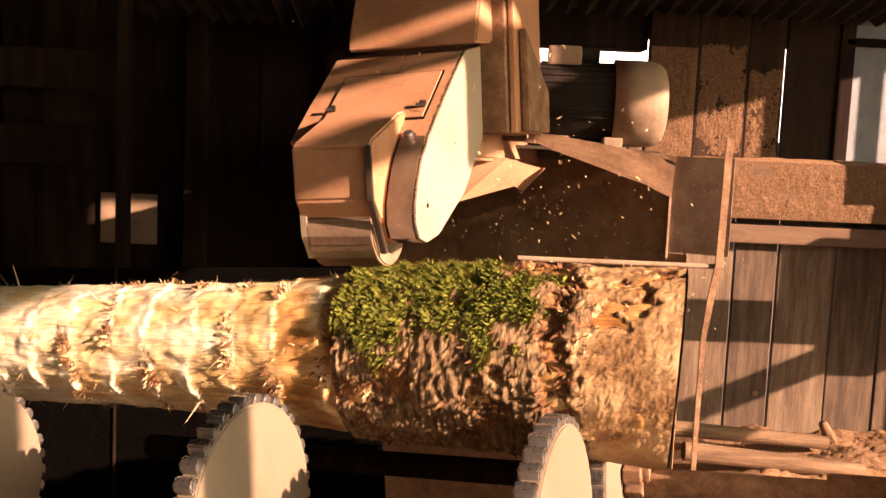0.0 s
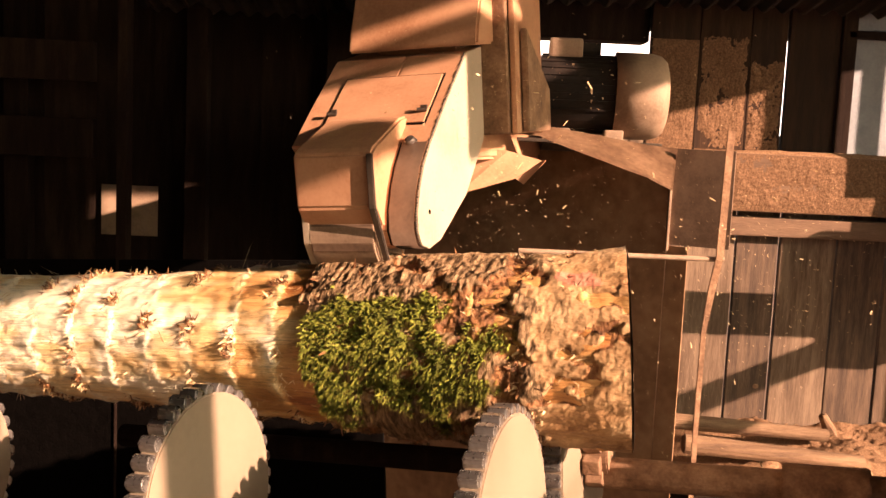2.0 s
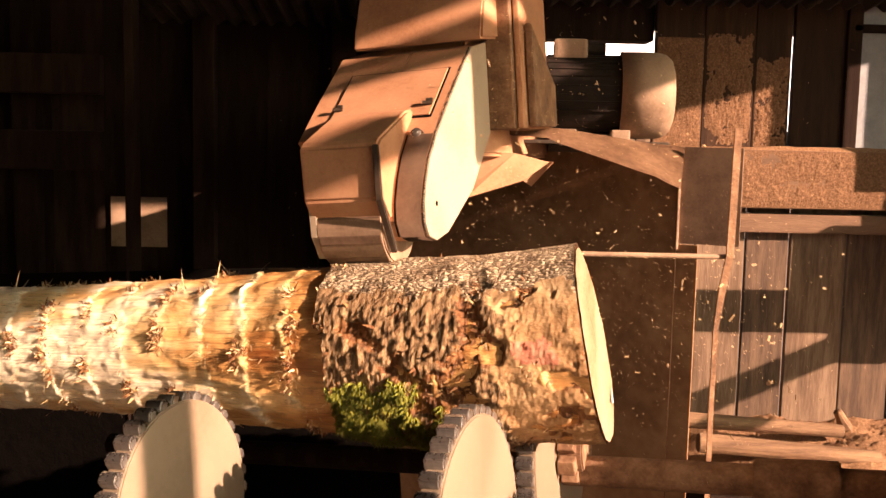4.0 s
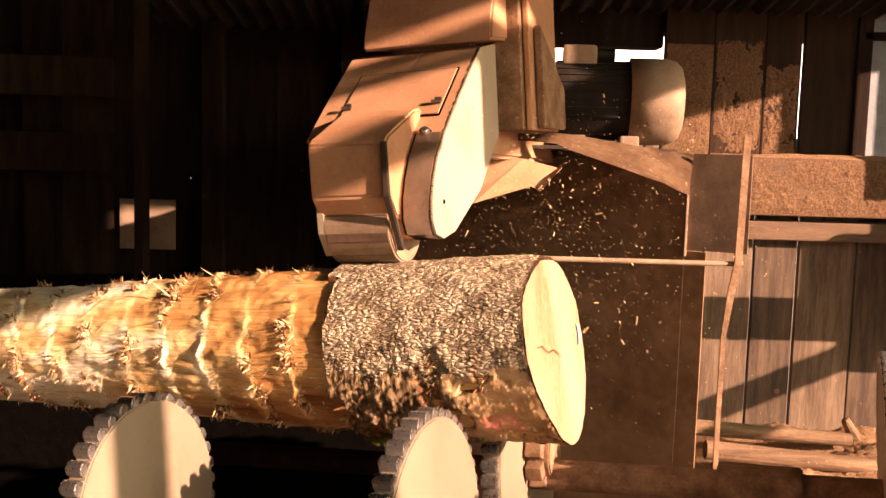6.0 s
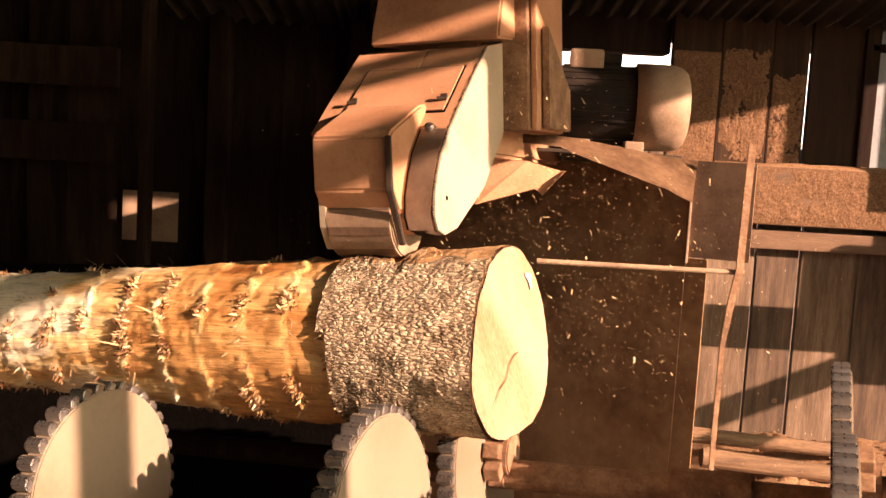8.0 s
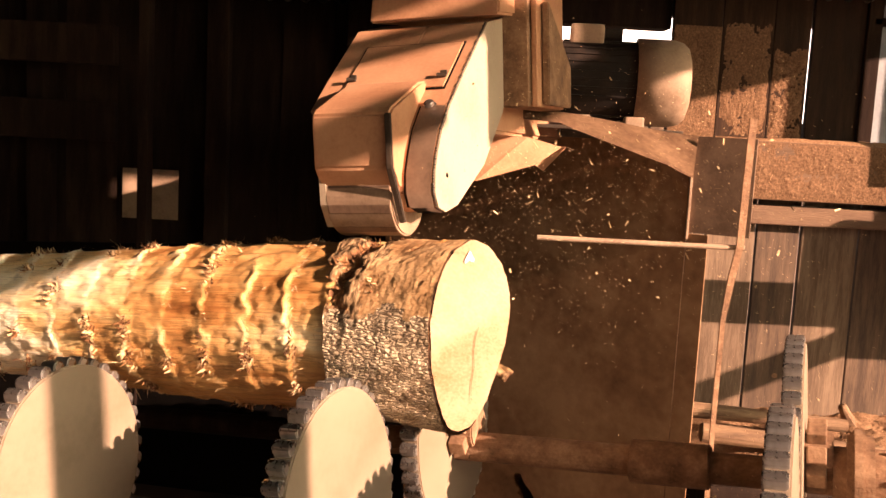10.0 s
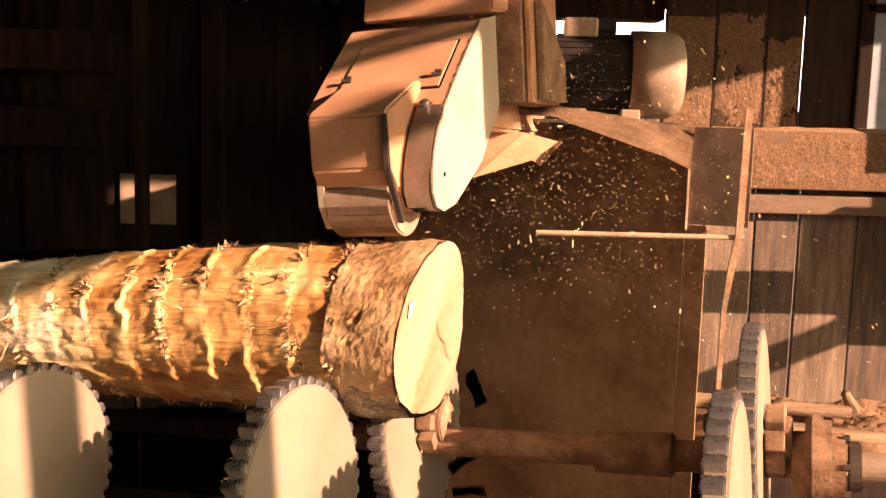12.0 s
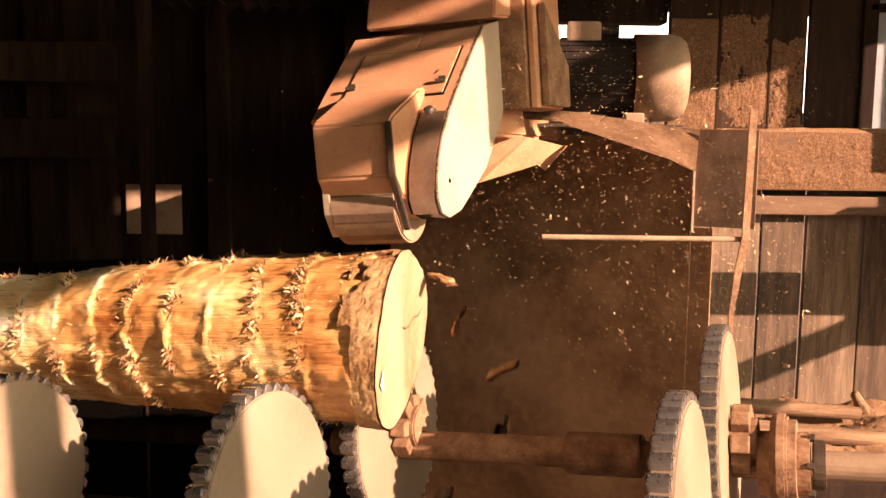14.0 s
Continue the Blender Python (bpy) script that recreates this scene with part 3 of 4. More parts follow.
def face_strip(name, pts, width, material, label):
    """A thin mark lying on the sawn end, along points (angle, radius)."""
    bm = bmesh.new()
    left, right = [], []
    for i, (p, r) in enumerate(pts):
        y, z = r * math.cos(p), r * math.sin(p)
        p2, r2 = pts[min(i + 1, len(pts) - 1)]
        p1, r1 = pts[max(i - 1, 0)]
        d = Vector((r2 * math.cos(p2) - r1 * math.cos(p1), r2 * math.sin(p2) - r1 * math.sin(p1))).normalized()
        w = width * (1 if 0 < i < len(pts) - 1 else 0.4) * (0.7 + 0.5 * (0.37 + 0.62 * i) % 0.5)
        for lst, k in ((left, w), (right, -w)):
            yy, zz = y - d.y * k, z + d.x * k
            lst.append(bm.verts.new((butt(math.atan2(zz, yy), math.hypot(yy, zz)) + 0.008, yy, zz)))
    for i in range(len(pts) - 1):
        bm.faces.new((left[i], left[i + 1], right[i + 1], right[i]))
    return part(name, bm, material, LOG, label)


face_strip("crack", [(2.2, 0.02), (0.6, 0.015), (0.2, 0.05), (0.32, 0.09), (0.2, 0.13), (0.25, 0.17)], 0.0016, M_CRACK, "dark drying crack")
face_strip("chalk_mark", [(math.radians(203), 0.17), (math.radians(210), 0.19), (math.radians(218), 0.185)], 0.010, M_BLUE, "blue chalk mark")


def tuft_blade(bm, base, d, side, length, width):
    a = base - side * width
    b = base + side * width
    c = base + d * length * 0.6 + side * width * 0.7
    e = base + d * length
    vs = [bm.verts.new(v) for v in (a, b, c, e)]
    bm.faces.new(vs)


# torn fibres standing off the peeled wood
bm = bmesh.new()
rnd = random.Random(11)
for k in range(5600):
    p = rnd.uniform(0, 2 * math.pi)
    s = rnd.uniform(0.05, 1.9)
    if rnd.random() < 0.72:
        turn = round((s - (LOG_A0 - CUT_A)) / 0.116 + p / (2 * math.pi))
        s = (LOG_A0 - CUT_A) + 0.116 * (turn - p / (2 * math.pi)) + rnd.gauss(0, 0.007)
    if s < 0.02:
        continue
    if fbm(s * 2.2 + 7, 1.4 * math.cos(p), 1.4 * math.sin(p), 3) < rnd.uniform(-0.5, 0.25):
        continue
    r = wood_r(s, p) + 0.001
    up = Vector((0, math.cos(p), math.sin(p)))
    tan = Vector((0, -math.sin(p), math.cos(p)))
    under = s < 0.76
    d = (Vector((rnd.gauss(0, 0.7), 0, 0)) + tan * rnd.uniform(-0.2, 1.0) + up * (0.1 if under else abs(rnd.gauss(0.10, 0.14)))).normalized()
    tuft_blade(bm, Vector((-s, 0, 0)) + up * r, d, d.cross(up).normalized(), rnd.uniform(0.010, 0.022 if under else 0.034), rnd.uniform(0.0006, 0.002))
for k in range(46):
    p, s = rnd.uniform(0, 2 * math.pi), rnd.uniform(0.82, 1.9)
    up = Vector((0, math.cos(p), math.sin(p)))
    d = (Vector((rnd.gauss(0, 0.8), 0, 0)) + Vector((0, -math.sin(p), math.cos(p))) * rnd.gauss(0.3, 0.6) + up * rnd.uniform(0.2, 0.8)).normalized()
    tuft_blade(bm, Vector((-s, 0, 0)) + up * wood_r(s, p), d, d.cross(up).normalized(), rnd.uniform(0.04, 0.085), rnd.uniform(0.001, 0.0025))
clump = bmesh.new()
for k in range(130):
    p, s = rnd.uniform(0, 2 * math.pi), rnd.uniform(0.12, 1.5)
    turn = round((s - (LOG_A0 - CUT_A)) / 0.116 + p / (2 * math.pi))
    s = (LOG_A0 - CUT_A) + 0.116 * (turn - p / (2 * math.pi)) + rnd.gauss(0.008, 0.008)
    if s < 0.06:
        continue
    wide = rnd.uniform(0.03, 0.13)
    for n in range(rnd.randint(22, 52)):
        q, x = p + rnd.gauss(0, wide), s + rnd.gauss(0, 0.009)
        up = Vector((0, math.cos(q), math.sin(q)))
        tan = Vector((0, -math.sin(q), math.cos(q)))
        d = (Vector((rnd.gauss(-0.3, 0.6), 0, 0)) + tan * rnd.gauss(0.2, 0.7) + up * rnd.uniform(0.05, 0.8)).normalized()
        tuft_blade(bm if rnd.random() < 0.4 else clump, Vector((-x, 0, 0)) + up * (wood_r(x, q) + 0.003), d, d.cross(up).normalized(), rnd.uniform(0.008, 0.024), rnd.uniform(0.001, 0.0042))
tagged(part("torn_bark", clump, M_INNER, LOG, "dark torn shreds of inner bark"), kind="stuff")
tagged(part("torn_fibre", bm, M_SPLINT, LOG, "pale torn wood fibres"), kind="stuff")

# bark, in pieces that the cutter tears off one after another
RINGW, NRING, NSEC = 0.0302, 24, 12
BARK = []


def bark_h(s, p):
    """Thickness of the bark over the wood."""
    c, q = math.cos(p), math.sin(p)
    k = 1 - grey(p)
    h = 0.014 + 0.003 * fbm(s * 9, 3 * c, 3 * q, 3) + 0.0010 * fbm(s * 45, 9.5 * c, 9.5 * q, 3)
    h += k * (0.003 + 0.0036 * fbm(s * 85, 5 * c, 5 * q, 4) + 0.0035 * fbm(s * 16, 5 * c, 5 * q, 3)) * (1 - 0.75 * butt_zone(s, p))
    rot = fbm(s * 7 + 3, 2.4 * c, 2.4 * q, 3)
    h -= 0.017 * groove(s, p) + 0.008 * k * butt_zone(s, p)
    if k > 0.6 and rot > 0.2:
        h -= min(0.014, 0.06 * (rot - 0.2))
    return max(h, -0.002)


def groove(s, p):
    return (1 - grey(p)) * math.exp(-((s - 0.245 - 0.045 * fbm(3, 2.5 * math.cos(p), 2.5 * math.sin(p), 4)) / 0.024) ** 4)


def butt_zone(s, p):
    return 1 / (1 + math.exp((s - 0.19 - 0.05 * fbm(s * 6, 2.5 * math.cos(p), 2.5 * math.sin(p), 3)) / 0.008))


def bark_at(s, p):
    """A point on the outside of the bark."""
    r = wood_r(s, p)
    x = -s + butt(p, r) * max(0, 1 - s / 0.5)
    r += bark_h(s, p)
    return Vector((x, r * math.cos(p), r * math.sin(p)))


def grey(p):
    d = (p - math.radians(327) + math.pi) % (2 * math.pi) - math.pi
    return math.exp(-(d / 1.15) ** 4)


def moss_amount(s, p):
    # it hangs down the side in ragged tongues
    d = (p - math.radians(128) + math.pi) % (2 * math.pi) - math.pi
    tongue = 0.64 + 0.40 * fbm(s * 11 + 2, 0.3, 0.7, 3) if d > 0 else 0.62
    g = math.exp(-(d / tongue) ** 4) * math.exp(-((s - 0.515) / 0.255) ** 6)
    return g * 1.1 + 1.15 * fbm(s * 16, 3.6 * math.cos(p), 3.6 * math.sin(p), 3) * (0.25 + g)


rnd = random.Random(5)
for ri in range(NRING):
    for si in range(NSEC):
        s0, s1 = ri * RINGW, (ri + 1) * RINGW
        off = 0.16 * ri
        p0, p1 = 2 * math.pi * si / NSEC + off, 2 * math.pi * (si + 1) / NSEC + off
        pc, sc = (p0 + p1) / 2, (s0 + s1) / 2
        na, nb = 6, 13
        bm = bmesh.new()
        outer, inner, norms = [], [], []
        for i in range(na + 1):
            so, sn = [], []
            for j in range(nb + 1):
                s = s0 + (s1 - s0) * i / na
                p = p0 + (p1 - p0) * j / nb
                js = s + 0.006 * fbm(s * 20, 6 * math.cos(p), 6 * math.sin(p), 2) * (1 if ri + i else 0)
                jp = p + 0.03 * fbm(s * 30 + 9, 4 * math.cos(p), 4 * math.sin(p), 2)
                r = wood_r(js, jp)
                x = -js + butt(jp, r) * max(0, 1 - js / 0.5)
                at = bark_at(js, jp)
                so.append(bm.verts.new(at))
                norms.append((bark_at(js, jp + 0.008) - at).cross(bark_at(js + 0.002, jp) - at).normalized())
                norms.append(-Vector((0, math.cos(jp), math.sin(jp))))
                ri_ = r - 0.004
                sn.append(bm.verts.new((x, ri_ * math.cos(jp), ri_ * math.sin(jp))))
            outer.append(so)
            inner.append(sn)
        for i in range(na):
            for j in range(nb):
                f = bm.faces.new((outer[i][j], outer[i][j + 1], outer[i + 1][j + 1], outer[i + 1][j]))
                f.smooth = True
                s, p = s0 + (s1 - s0) * (i + 0.5) / na, p0 + (p1 - p0) * (j + 0.5) / nb
                rot = fbm(s * 7 + 3, 2.4 * math.cos(p), 2.4 * math.sin(p), 3)
                g = grey(p) + 0.25 * fbm(s * 14, 4 * math.cos(p), 4 * math.sin(p), 2)
                red = math.hypot((s - 0.1) / 0.05, ((p - math.radians(70) + math.pi) % (2 * math.pi) - math.pi) / 0.16)
                f.material_index = 3 if red + 0.5 * fbm(s * 30, 8 * math.cos(p), 8 * math.sin(p), 2) < 0.9 else 0 if g > 0.45 else (2 if rot > 0.3 or groove(s, p) > 0.35 else (4 if butt_zone(s, p) > 0.5 else 1))
                bm.faces.new((inner[i][j], inner[i + 1][j], inner[i + 1][j + 1], inner[i][j + 1])).material_index = 2
        for i in range(na):
            bm.faces.new((outer[i][0], outer[i + 1][0], inner[i + 1][0], inner[i][0])).material_index = 2
            bm.faces.new((outer[i + 1][nb], outer[i][nb], inner[i][nb], inner[i + 1][nb])).material_index = 2
        for j in range(nb):
            bm.faces.new((outer[0][j + 1], outer[0][j], inner[0][j], inner[0][j + 1])).material_index = 2
            bm.faces.new((outer[na][j], outer[na][j + 1], inner[na][j + 1], inner[na][j])).material_index = 2
        for f in bm.faces:
            f.smooth = True
        ob = part("bark_piece", bm, M_BARKG, LOG)
        for m in (M_BARKB, M_INNER, M_RED, M_BUTT):
            ob.data.materials.append(m)
        ob.data.normals_split_custom_set_from_vertices(norms)
        # moss standing on this piece
        mb = bmesh.new()
        for k in range(230):
            s, p = rnd.uniform(s0, s1), rnd.uniform(p0, p1)
            if moss_amount(s, p) < rnd.uniform(0.3, 0.62):
                continue
            r = wood_r(s, p) + bark_h(s, p) - 0.002
            up = Vector((0, math.cos(p), math.sin(p)))
            hang = Vector((0, -math.sin(p), math.cos(p)))
            base = Vector((-s, 0, 0)) + up * (r + 0.007 * max(0, fbm(s * 30, 8 * math.cos(p), 8 * math.sin(p), 2)))
            for n in range(3):
                d = (up * rnd.uniform(0.25, 0.9) + hang * rnd.uniform(0.1, 0.9) + Vector((rnd.gauss(0, 0.45), rnd.gauss(0, 0.3), rnd.gauss(0, 0.3)))).normalized()
                tuft_blade(mb, base, d, d.cross(Vector((1, 0.3, 0))).normalized(), rnd.uniform(0.009, 0.024), rnd.uniform(0.001, 0.0026))
        # shreds of torn bark by the crevice, and fibres on the rotten side
        sb = bmesh.new()
        for k in range(26):
            s, p = rnd.uniform(s0, s1), rnd.uniform(p0, p1)
            if grey(p) > 0.3 or rnd.random() > 0.06 + 1.2 * groove(s, p) - 0.3 * butt_zone(s, p):
                continue
            up = Vector((0, math.cos(p), math.sin(p)))
            hang = Vector((0, -math.sin(p), math.cos(p)))
            d = (up * rnd.uniform(0.1, 0.6) + hang * rnd.gauss(0.3, 0.6) + Vector((rnd.gauss(0, 0.5), 0, 0))).normalized()
            tuft_blade(sb, bark_at(s, p) - up * 0.002, d, d.cross(up).normalized(), rnd.uniform(0.012, 0.034), rnd.uniform(0.0015, 0.006))
        if sb.faces:
            tagged(part("bark_shred", sb, M_INNER, ob, "torn reddish bark shreds"), kind="stuff")
        else:
            sb.free()
        if mb.faces:
            tagged(part("moss", mb, M_MOSS, ob, "bright green moss"), kind="stuff")
        else:
            mb.free()
        BARK.append((ob, sc, pc))

# ---- the debarking head on its swinging arm ----
PIVOT = Vector((-1.0, 3.6, 0.12))
HEAD = thing("debarker_head", MM @ Matrix.Translation(PIVOT), "dusty steel debarking head hanging on swinging arm", "machine")


def hp(name, bm, material, label="", parent=None, smooth=False):
    if parent is None:
        bm.transform(Matrix.Translation(-PIVOT))
        return part(name, bm, material, HEAD, label, smooth)
    bm.transform(Matrix.Translation(-PIVOT))
    return part(name, bm, material, parent, label, smooth)


SLAB = [(2.475, 0.328), (2.302, 0.195), (2.193, 0.105), (2.140, 0.050), (2.110, 0.0), (2.09, -0.05), (2.087, -0.095), (2.105, -0.128), (2.15, -0.142), (2.228, -0.13),
        (2.429, -0.036), (2.592, 0.102), (2.68, 0.25), (2.64, 0.36)]
hp("belt_guard", prism([SLAB[0], SLAB[1], SLAB[2], (2.30, 0.0), (2.592, 0.102), (2.68, 0.25), (2.64, 0.36)], -1.208, -1.0, 0.004, prism(SLAB, -1.0, -0.841, 0.004)), M_PAINT, "tan painted belt guard box, dusty")
hp("side_plate", prism([(y, z) for y, z in SLAB], -0.840, -0.835), M_PANEL, "pale welded end plate")
# upper casing, a little wider than the guard
hp("upper_casing", prism([(2.462, 0.346), (2.478, 0.405), (2.58, 0.62), (2.75, 0.85), (3.1, 0.85), (2.8, 0.40), (2.65, 0.362)], -1.165, -0.80, 0.006), M_PAINT, "tan upper casing")


def on_slab(y):
    for (y0, z0), (y1, z1) in zip(SLAB, SLAB[1:]):
        if y1 <= y <= y0:
            return z0 + (z1 - z0) * (y - y0) / (y1 - y0)


# access plate lying on the sloping face
def slope(a, y, lift):
    return Vector((a, y - lift * 0.64, on_slab(y) + lift * 0.77))


def slope_plate(a0, a1, y0, y1, t):
    bm = bmesh.new()
    v = [slope(a, y, l) for l in (0.001, t) for a, y in ((a0, y0), (a1, y0), (a1, y1), (a0, y1))]
    vs = [bm.verts.new(q) for q in v]
    for f in ((3, 2, 1, 0), (4, 5, 6, 7), (0, 1, 5, 4), (1, 2, 6, 5), (2, 3, 7, 6), (3, 0, 4, 7)):
        bm.faces.new([vs[i] for i in f])
    bmesh.ops.recalc_face_normals(bm, faces=bm.faces)
    bmesh.ops.bevel(bm, geom=bm.edges[:], offset=0.001, segments=1, affect="EDGES")
    return bm


# black under-plate added to draw the dark line round the access plate
hp("plate_outline", slope_plate(-1.1455, -0.8665, 2.2430, 2.4050, 0.0030), M_BLACK, "black line drawn round the access plate")
plate = hp("access_plate", slope_plate(-1.14, -0.872, 2.248, 2.40, 0.006), M_PAINT, "bolted access plate")
for a in (-1.128, -0.885):
    q = slope(a, 2.277, 0.012)
    bm = cyl(0.005, -0.012, 0.012, Matrix.Translation(q) @ pose(0, 0, 0, 0, 0, 12), seg=10)
    box(-0.003, 0.015, -0.003, 0.003, 0.0, 0.011, 0.002, Matrix.Translation(q), bm)
    hp("latch_pin", bm, M_DARKSTEEL, "dark latch pin", None)
bm = cyl(0.012, -0.006, 0.006, Matrix.Translation(slope(-0.888, 2.195, 0.006)) @ pose(0, 0, 0, 0, -50, -90), seg=16, bevel=0.002)
cyl(0.017, -0.008, -0.004, Matrix.Translation(slope(-0.888, 2.195, 0.004)) @ pose(0, 0, 0, 0, -50, -90), seg=20, bm=bm)
hp("bolt", bm, M_RIM, "round bolt with washer")
hp("hole_plug", cyl(0.006, -0.836, -0.8335, Matrix.Translation((0, 2.161, -0.057)), seg=14), M_BLACK, "dark drilled hole")
# weld along the end plate, and dark seams
rnd = random.Random(3)
bm = bmesh.new()
for (y0, z0), (y1, z1) in zip(SLAB[:8], SLAB[1:9]):
    n = max(2, int(math.hypot(y1 - y0, z1 - z0) / 0.006))
    for i in range(n):
        q = Vector((-0.8405 + rnd.uniform(-0.001, 0.001), y0 + (y1 - y0) * i / n, z0 + (z1 - z0) * i / n))
        bmesh.ops.create_icosphere(bm, subdivisions=1, radius=rnd.uniform(0.0016, 0.0038), matrix=Matrix.Translation(q))
hp("weld_bead", bm, M_DARKSTEEL, "rough dark weld bead")
bm = bmesh.new()
for (y0, z0), (y1, z1) in zip(SLAB[2:7], SLAB[3:8]):
    t = Vector((y1 - y0, z1 - z0)).normalized()
    n = Vector((t.y, -t.x))
    prism([(y0, z0), (y1, z1), (y1 + n.x * 0.0015, z1 + n.y * 0.0015), (y0 + n.x * 0.0015, z0 + n.y * 0.0015)], -0.912, -0.909, 0, bm)
hp("seam", bm, M_BLACK, "thin dark seam")
# bare rubbed band round the nose
bm = bmesh.new()
prev = None
for i, (y, z) in enumerate(SLAB[2:9]):
    y0, z0 = SLAB[1 + i]
    y1, z1 = SLAB[3 + i]
    t = Vector((y1 - y0, z1 - z0)).normalized()
    n = Vector((t.y, -t.x)) * 0.002
    if (n.x > 0) or (i == 6):
        n = Vector((-abs(n.x), -abs(n.y)))
    row = [bm.verts.new((a, y + n.x, z + n.y)) for a in (-0.906, -0.845)]
    if prev:
        bm.faces.new((prev[0], prev[1], row[1], row[0]))
    prev = row
bmesh.ops.solidify(bm, geom=bm.faces[:], thickness=0.001)
hp("nose_band", bm, M_NOSE, "bare rubbed steel nose", None, True)
# hood over the cutter
HOOD = [(2.26, 0.170), (2.215, 0.165), (2.05, 0.100), (2.035, 0.086), (2.04, -0.036), (2.075, -0.085), (2.30, -0.10), (2.30, 0.12)]
hp("cutter_hood", prism(HOOD, -1.118, -0.918, 0.006), M_PAINT, "tan faceted cutter hood")
bm = prism([(2.033, 0.086), (2.026, 0.086), (2.03, -0.038), (2.095, -0.165), (2.103, -0.160), (2.04, -0.036)], -0.930, -0.914, 0.002)
hp("hood_rim", bm, M_DARKSTEEL, "dark folded rim")
# cutter drum with its knives
DRUM = (2.165, -0.100)
bm = cyl(0.099, -1.105, -0.935, Matrix.Translation((0, *DRUM)), seg=64, bevel=0.004)
drum = hp("cutter_drum", bm, M_COVER, "dusty worn cutter drum", None, False)
for i in range(10):
    bm = box(-1.10, -0.94, -0.012, 0.012, 0.090, 0.0998, 0.003, Matrix.Translation((0, *DRUM)) @ pose(0, 0, 0, 36 * i))
    bm.transform(Matrix.Translation(-PIVOT))
    part("knife", bm, M_NOSE, drum)
bm = prism([(2.07, -0.05), (2.063, -0.05), (2.068, -0.12), (2.10, -0.175), (2.11, -0.172), (2.078, -0.118)], -1.120, -1.100, 0.002)
hp("hood_lip", bm, M_PANEL, "thin pale lip")
# arm going back to the pivot
hp("arm", prism([(2.55, 0.05), (2.55, 0.42), (3.7, 0.30), (3.7, 0.02)], -1.12, -0.88, 0.01), M_PAINT, "tan swinging arm")
# column with seams; it and the wing plate are darkened in colour for their shade
hp("column", box(-0.838, -0.765, 2.60, 2.95, 0.115, 0.95, 0.005), M_RUST, "dusty column casing, darker brown for the shade on it")
hp("column_edge", box(-0.762, -0.745, 2.62, 2.9, 0.115, 0.95, 0.004), M_PAINT)
hp("wing_plate", prism([(2.66, 0.12), (2.66, 0.40), (2.90, 0.24), (2.90, 0.12)], -0.742, -0.722, 0.003), M_RUST)

# ---- motor ----
MOT = thing("electric_motor", pose(0.588, 3.32, 1.664, 0, 0, -6), "dark finned electric motor with dusty fan cover", "motor")
part("casing", cyl(0.125, -0.22, 0.045, seg=40, bevel=0.006), M_MOTOR, MOT)
for i in range(28):
    if 9 < i < 12:
        continue
    part("fin", box(-0.21, 0.04, -0.003, 0.003, 0.12, 0.130, 0.001, pose(0, 0, 0, 360 / 28 * i)), M_MOTOR, MOT)
part("end_bell", cyl(0.11, -0.265, -0.22, seg=32, r2=0.13), M_MOTOR, MOT)
bm = bmesh.new()
rings = [[bm.verts.new((x, r * math.cos(2 * math.pi * k / 48), r * math.sin(2 * math.pi * k / 48))) for k in range(48)]
         for x, r in ((0.03, 0.132), (0.03, 0.142), (0.11, 0.142), (0.15, 0.140), (0.178, 0.132), (0.195, 0.116), (0.203, 0.09), (0.206, 0.04))]
for a, b in zip(rings, rings[1:]):
    for k in range(48):
        bm.faces.new((a[k], a[(k + 1) % 48], b[(k + 1) % 48], b[k]))
bm.faces.new(rings[0])
bm.faces.new(rings[-1])
bmesh.ops.recalc_face_normals(bm, faces=bm.faces)
part("fan_cover", bm, M_COVER, MOT, "dusty rounded fan cover", True)
part("terminal_box", box(-0.19, -0.08, -0.06, 0.06, 0.11, 0.178, 0.012), M_COVER, MOT, "dusty terminal box")
part("cable_gland", cyl(0.02, -0.08, -0.02, Matrix.Translation((0, 0, 0.15)), seg=14), M_MOTOR, MOT)
for x in (-0.14, 0.03):
    part("foot", box(x - 0.03, x + 0.03, -0.13, 0.13, -0.150, -0.115, 0.006), M_COVER, MOT)
part("mounting_plate", box(-0.28, 0.18, -0.16, 0.16, -0.163, -0.151, 0.003), M_DARKSTEEL, MOT)
part("oil_nipple", cyl(0.006, 0.10, 0.16, Matrix.Translation((-0.02, -0.13, -0.03)), seg=8), M_MOTOR, MOT)
part("mount_bracket", box(-0.2, 0.1, 0.05, 0.31, -0.19, -0.164, 0.005), M_DARKSTEEL, MOT)
part("mount_leg", box(-0.1, 0.0, 0.22, 0.30, -1.66, -0.17, 0.005), M_BLACK, MOT)

# curled rubber flap under the motor
bm = bmesh.new()
g = []
for i in range(41):
    u = i / 40
    r = []
    for j in range(11):
        v = j / 10
        x = 0.11 + 0.685 * u - 0.06 * v * max(0, u - 0.8) * 5
        droop = 0.035 + 0.125 * max(0, u - 0.35) ** 0.8
        z = 1.560 - 0.050 * u + 0.010 * math.sin(u * 5) - v * droop
        # it twists: the free corner leans out
        y = 3.06 + 0.05 * u + v * (0.05 - 0.24 * min(1, 1.6 * u)) - 0.010 * math.sin(v * 3.1 + u * 4)
        r.append(bm.verts.new((x, y, z)))
    g.append(r)
for i in range(40):
    for j in range(10):
        bm.faces.new((g[i][j], g[i + 1][j], g[i + 1][j + 1], g[i][j + 1]))
bmesh.ops.solidify(bm, geom=bm.faces[:], thickness=0.006)
tagged(part("rubber_flap", bm, M_FLAP, smooth=True), "curled dusty rubber flap below the motor", "flap")

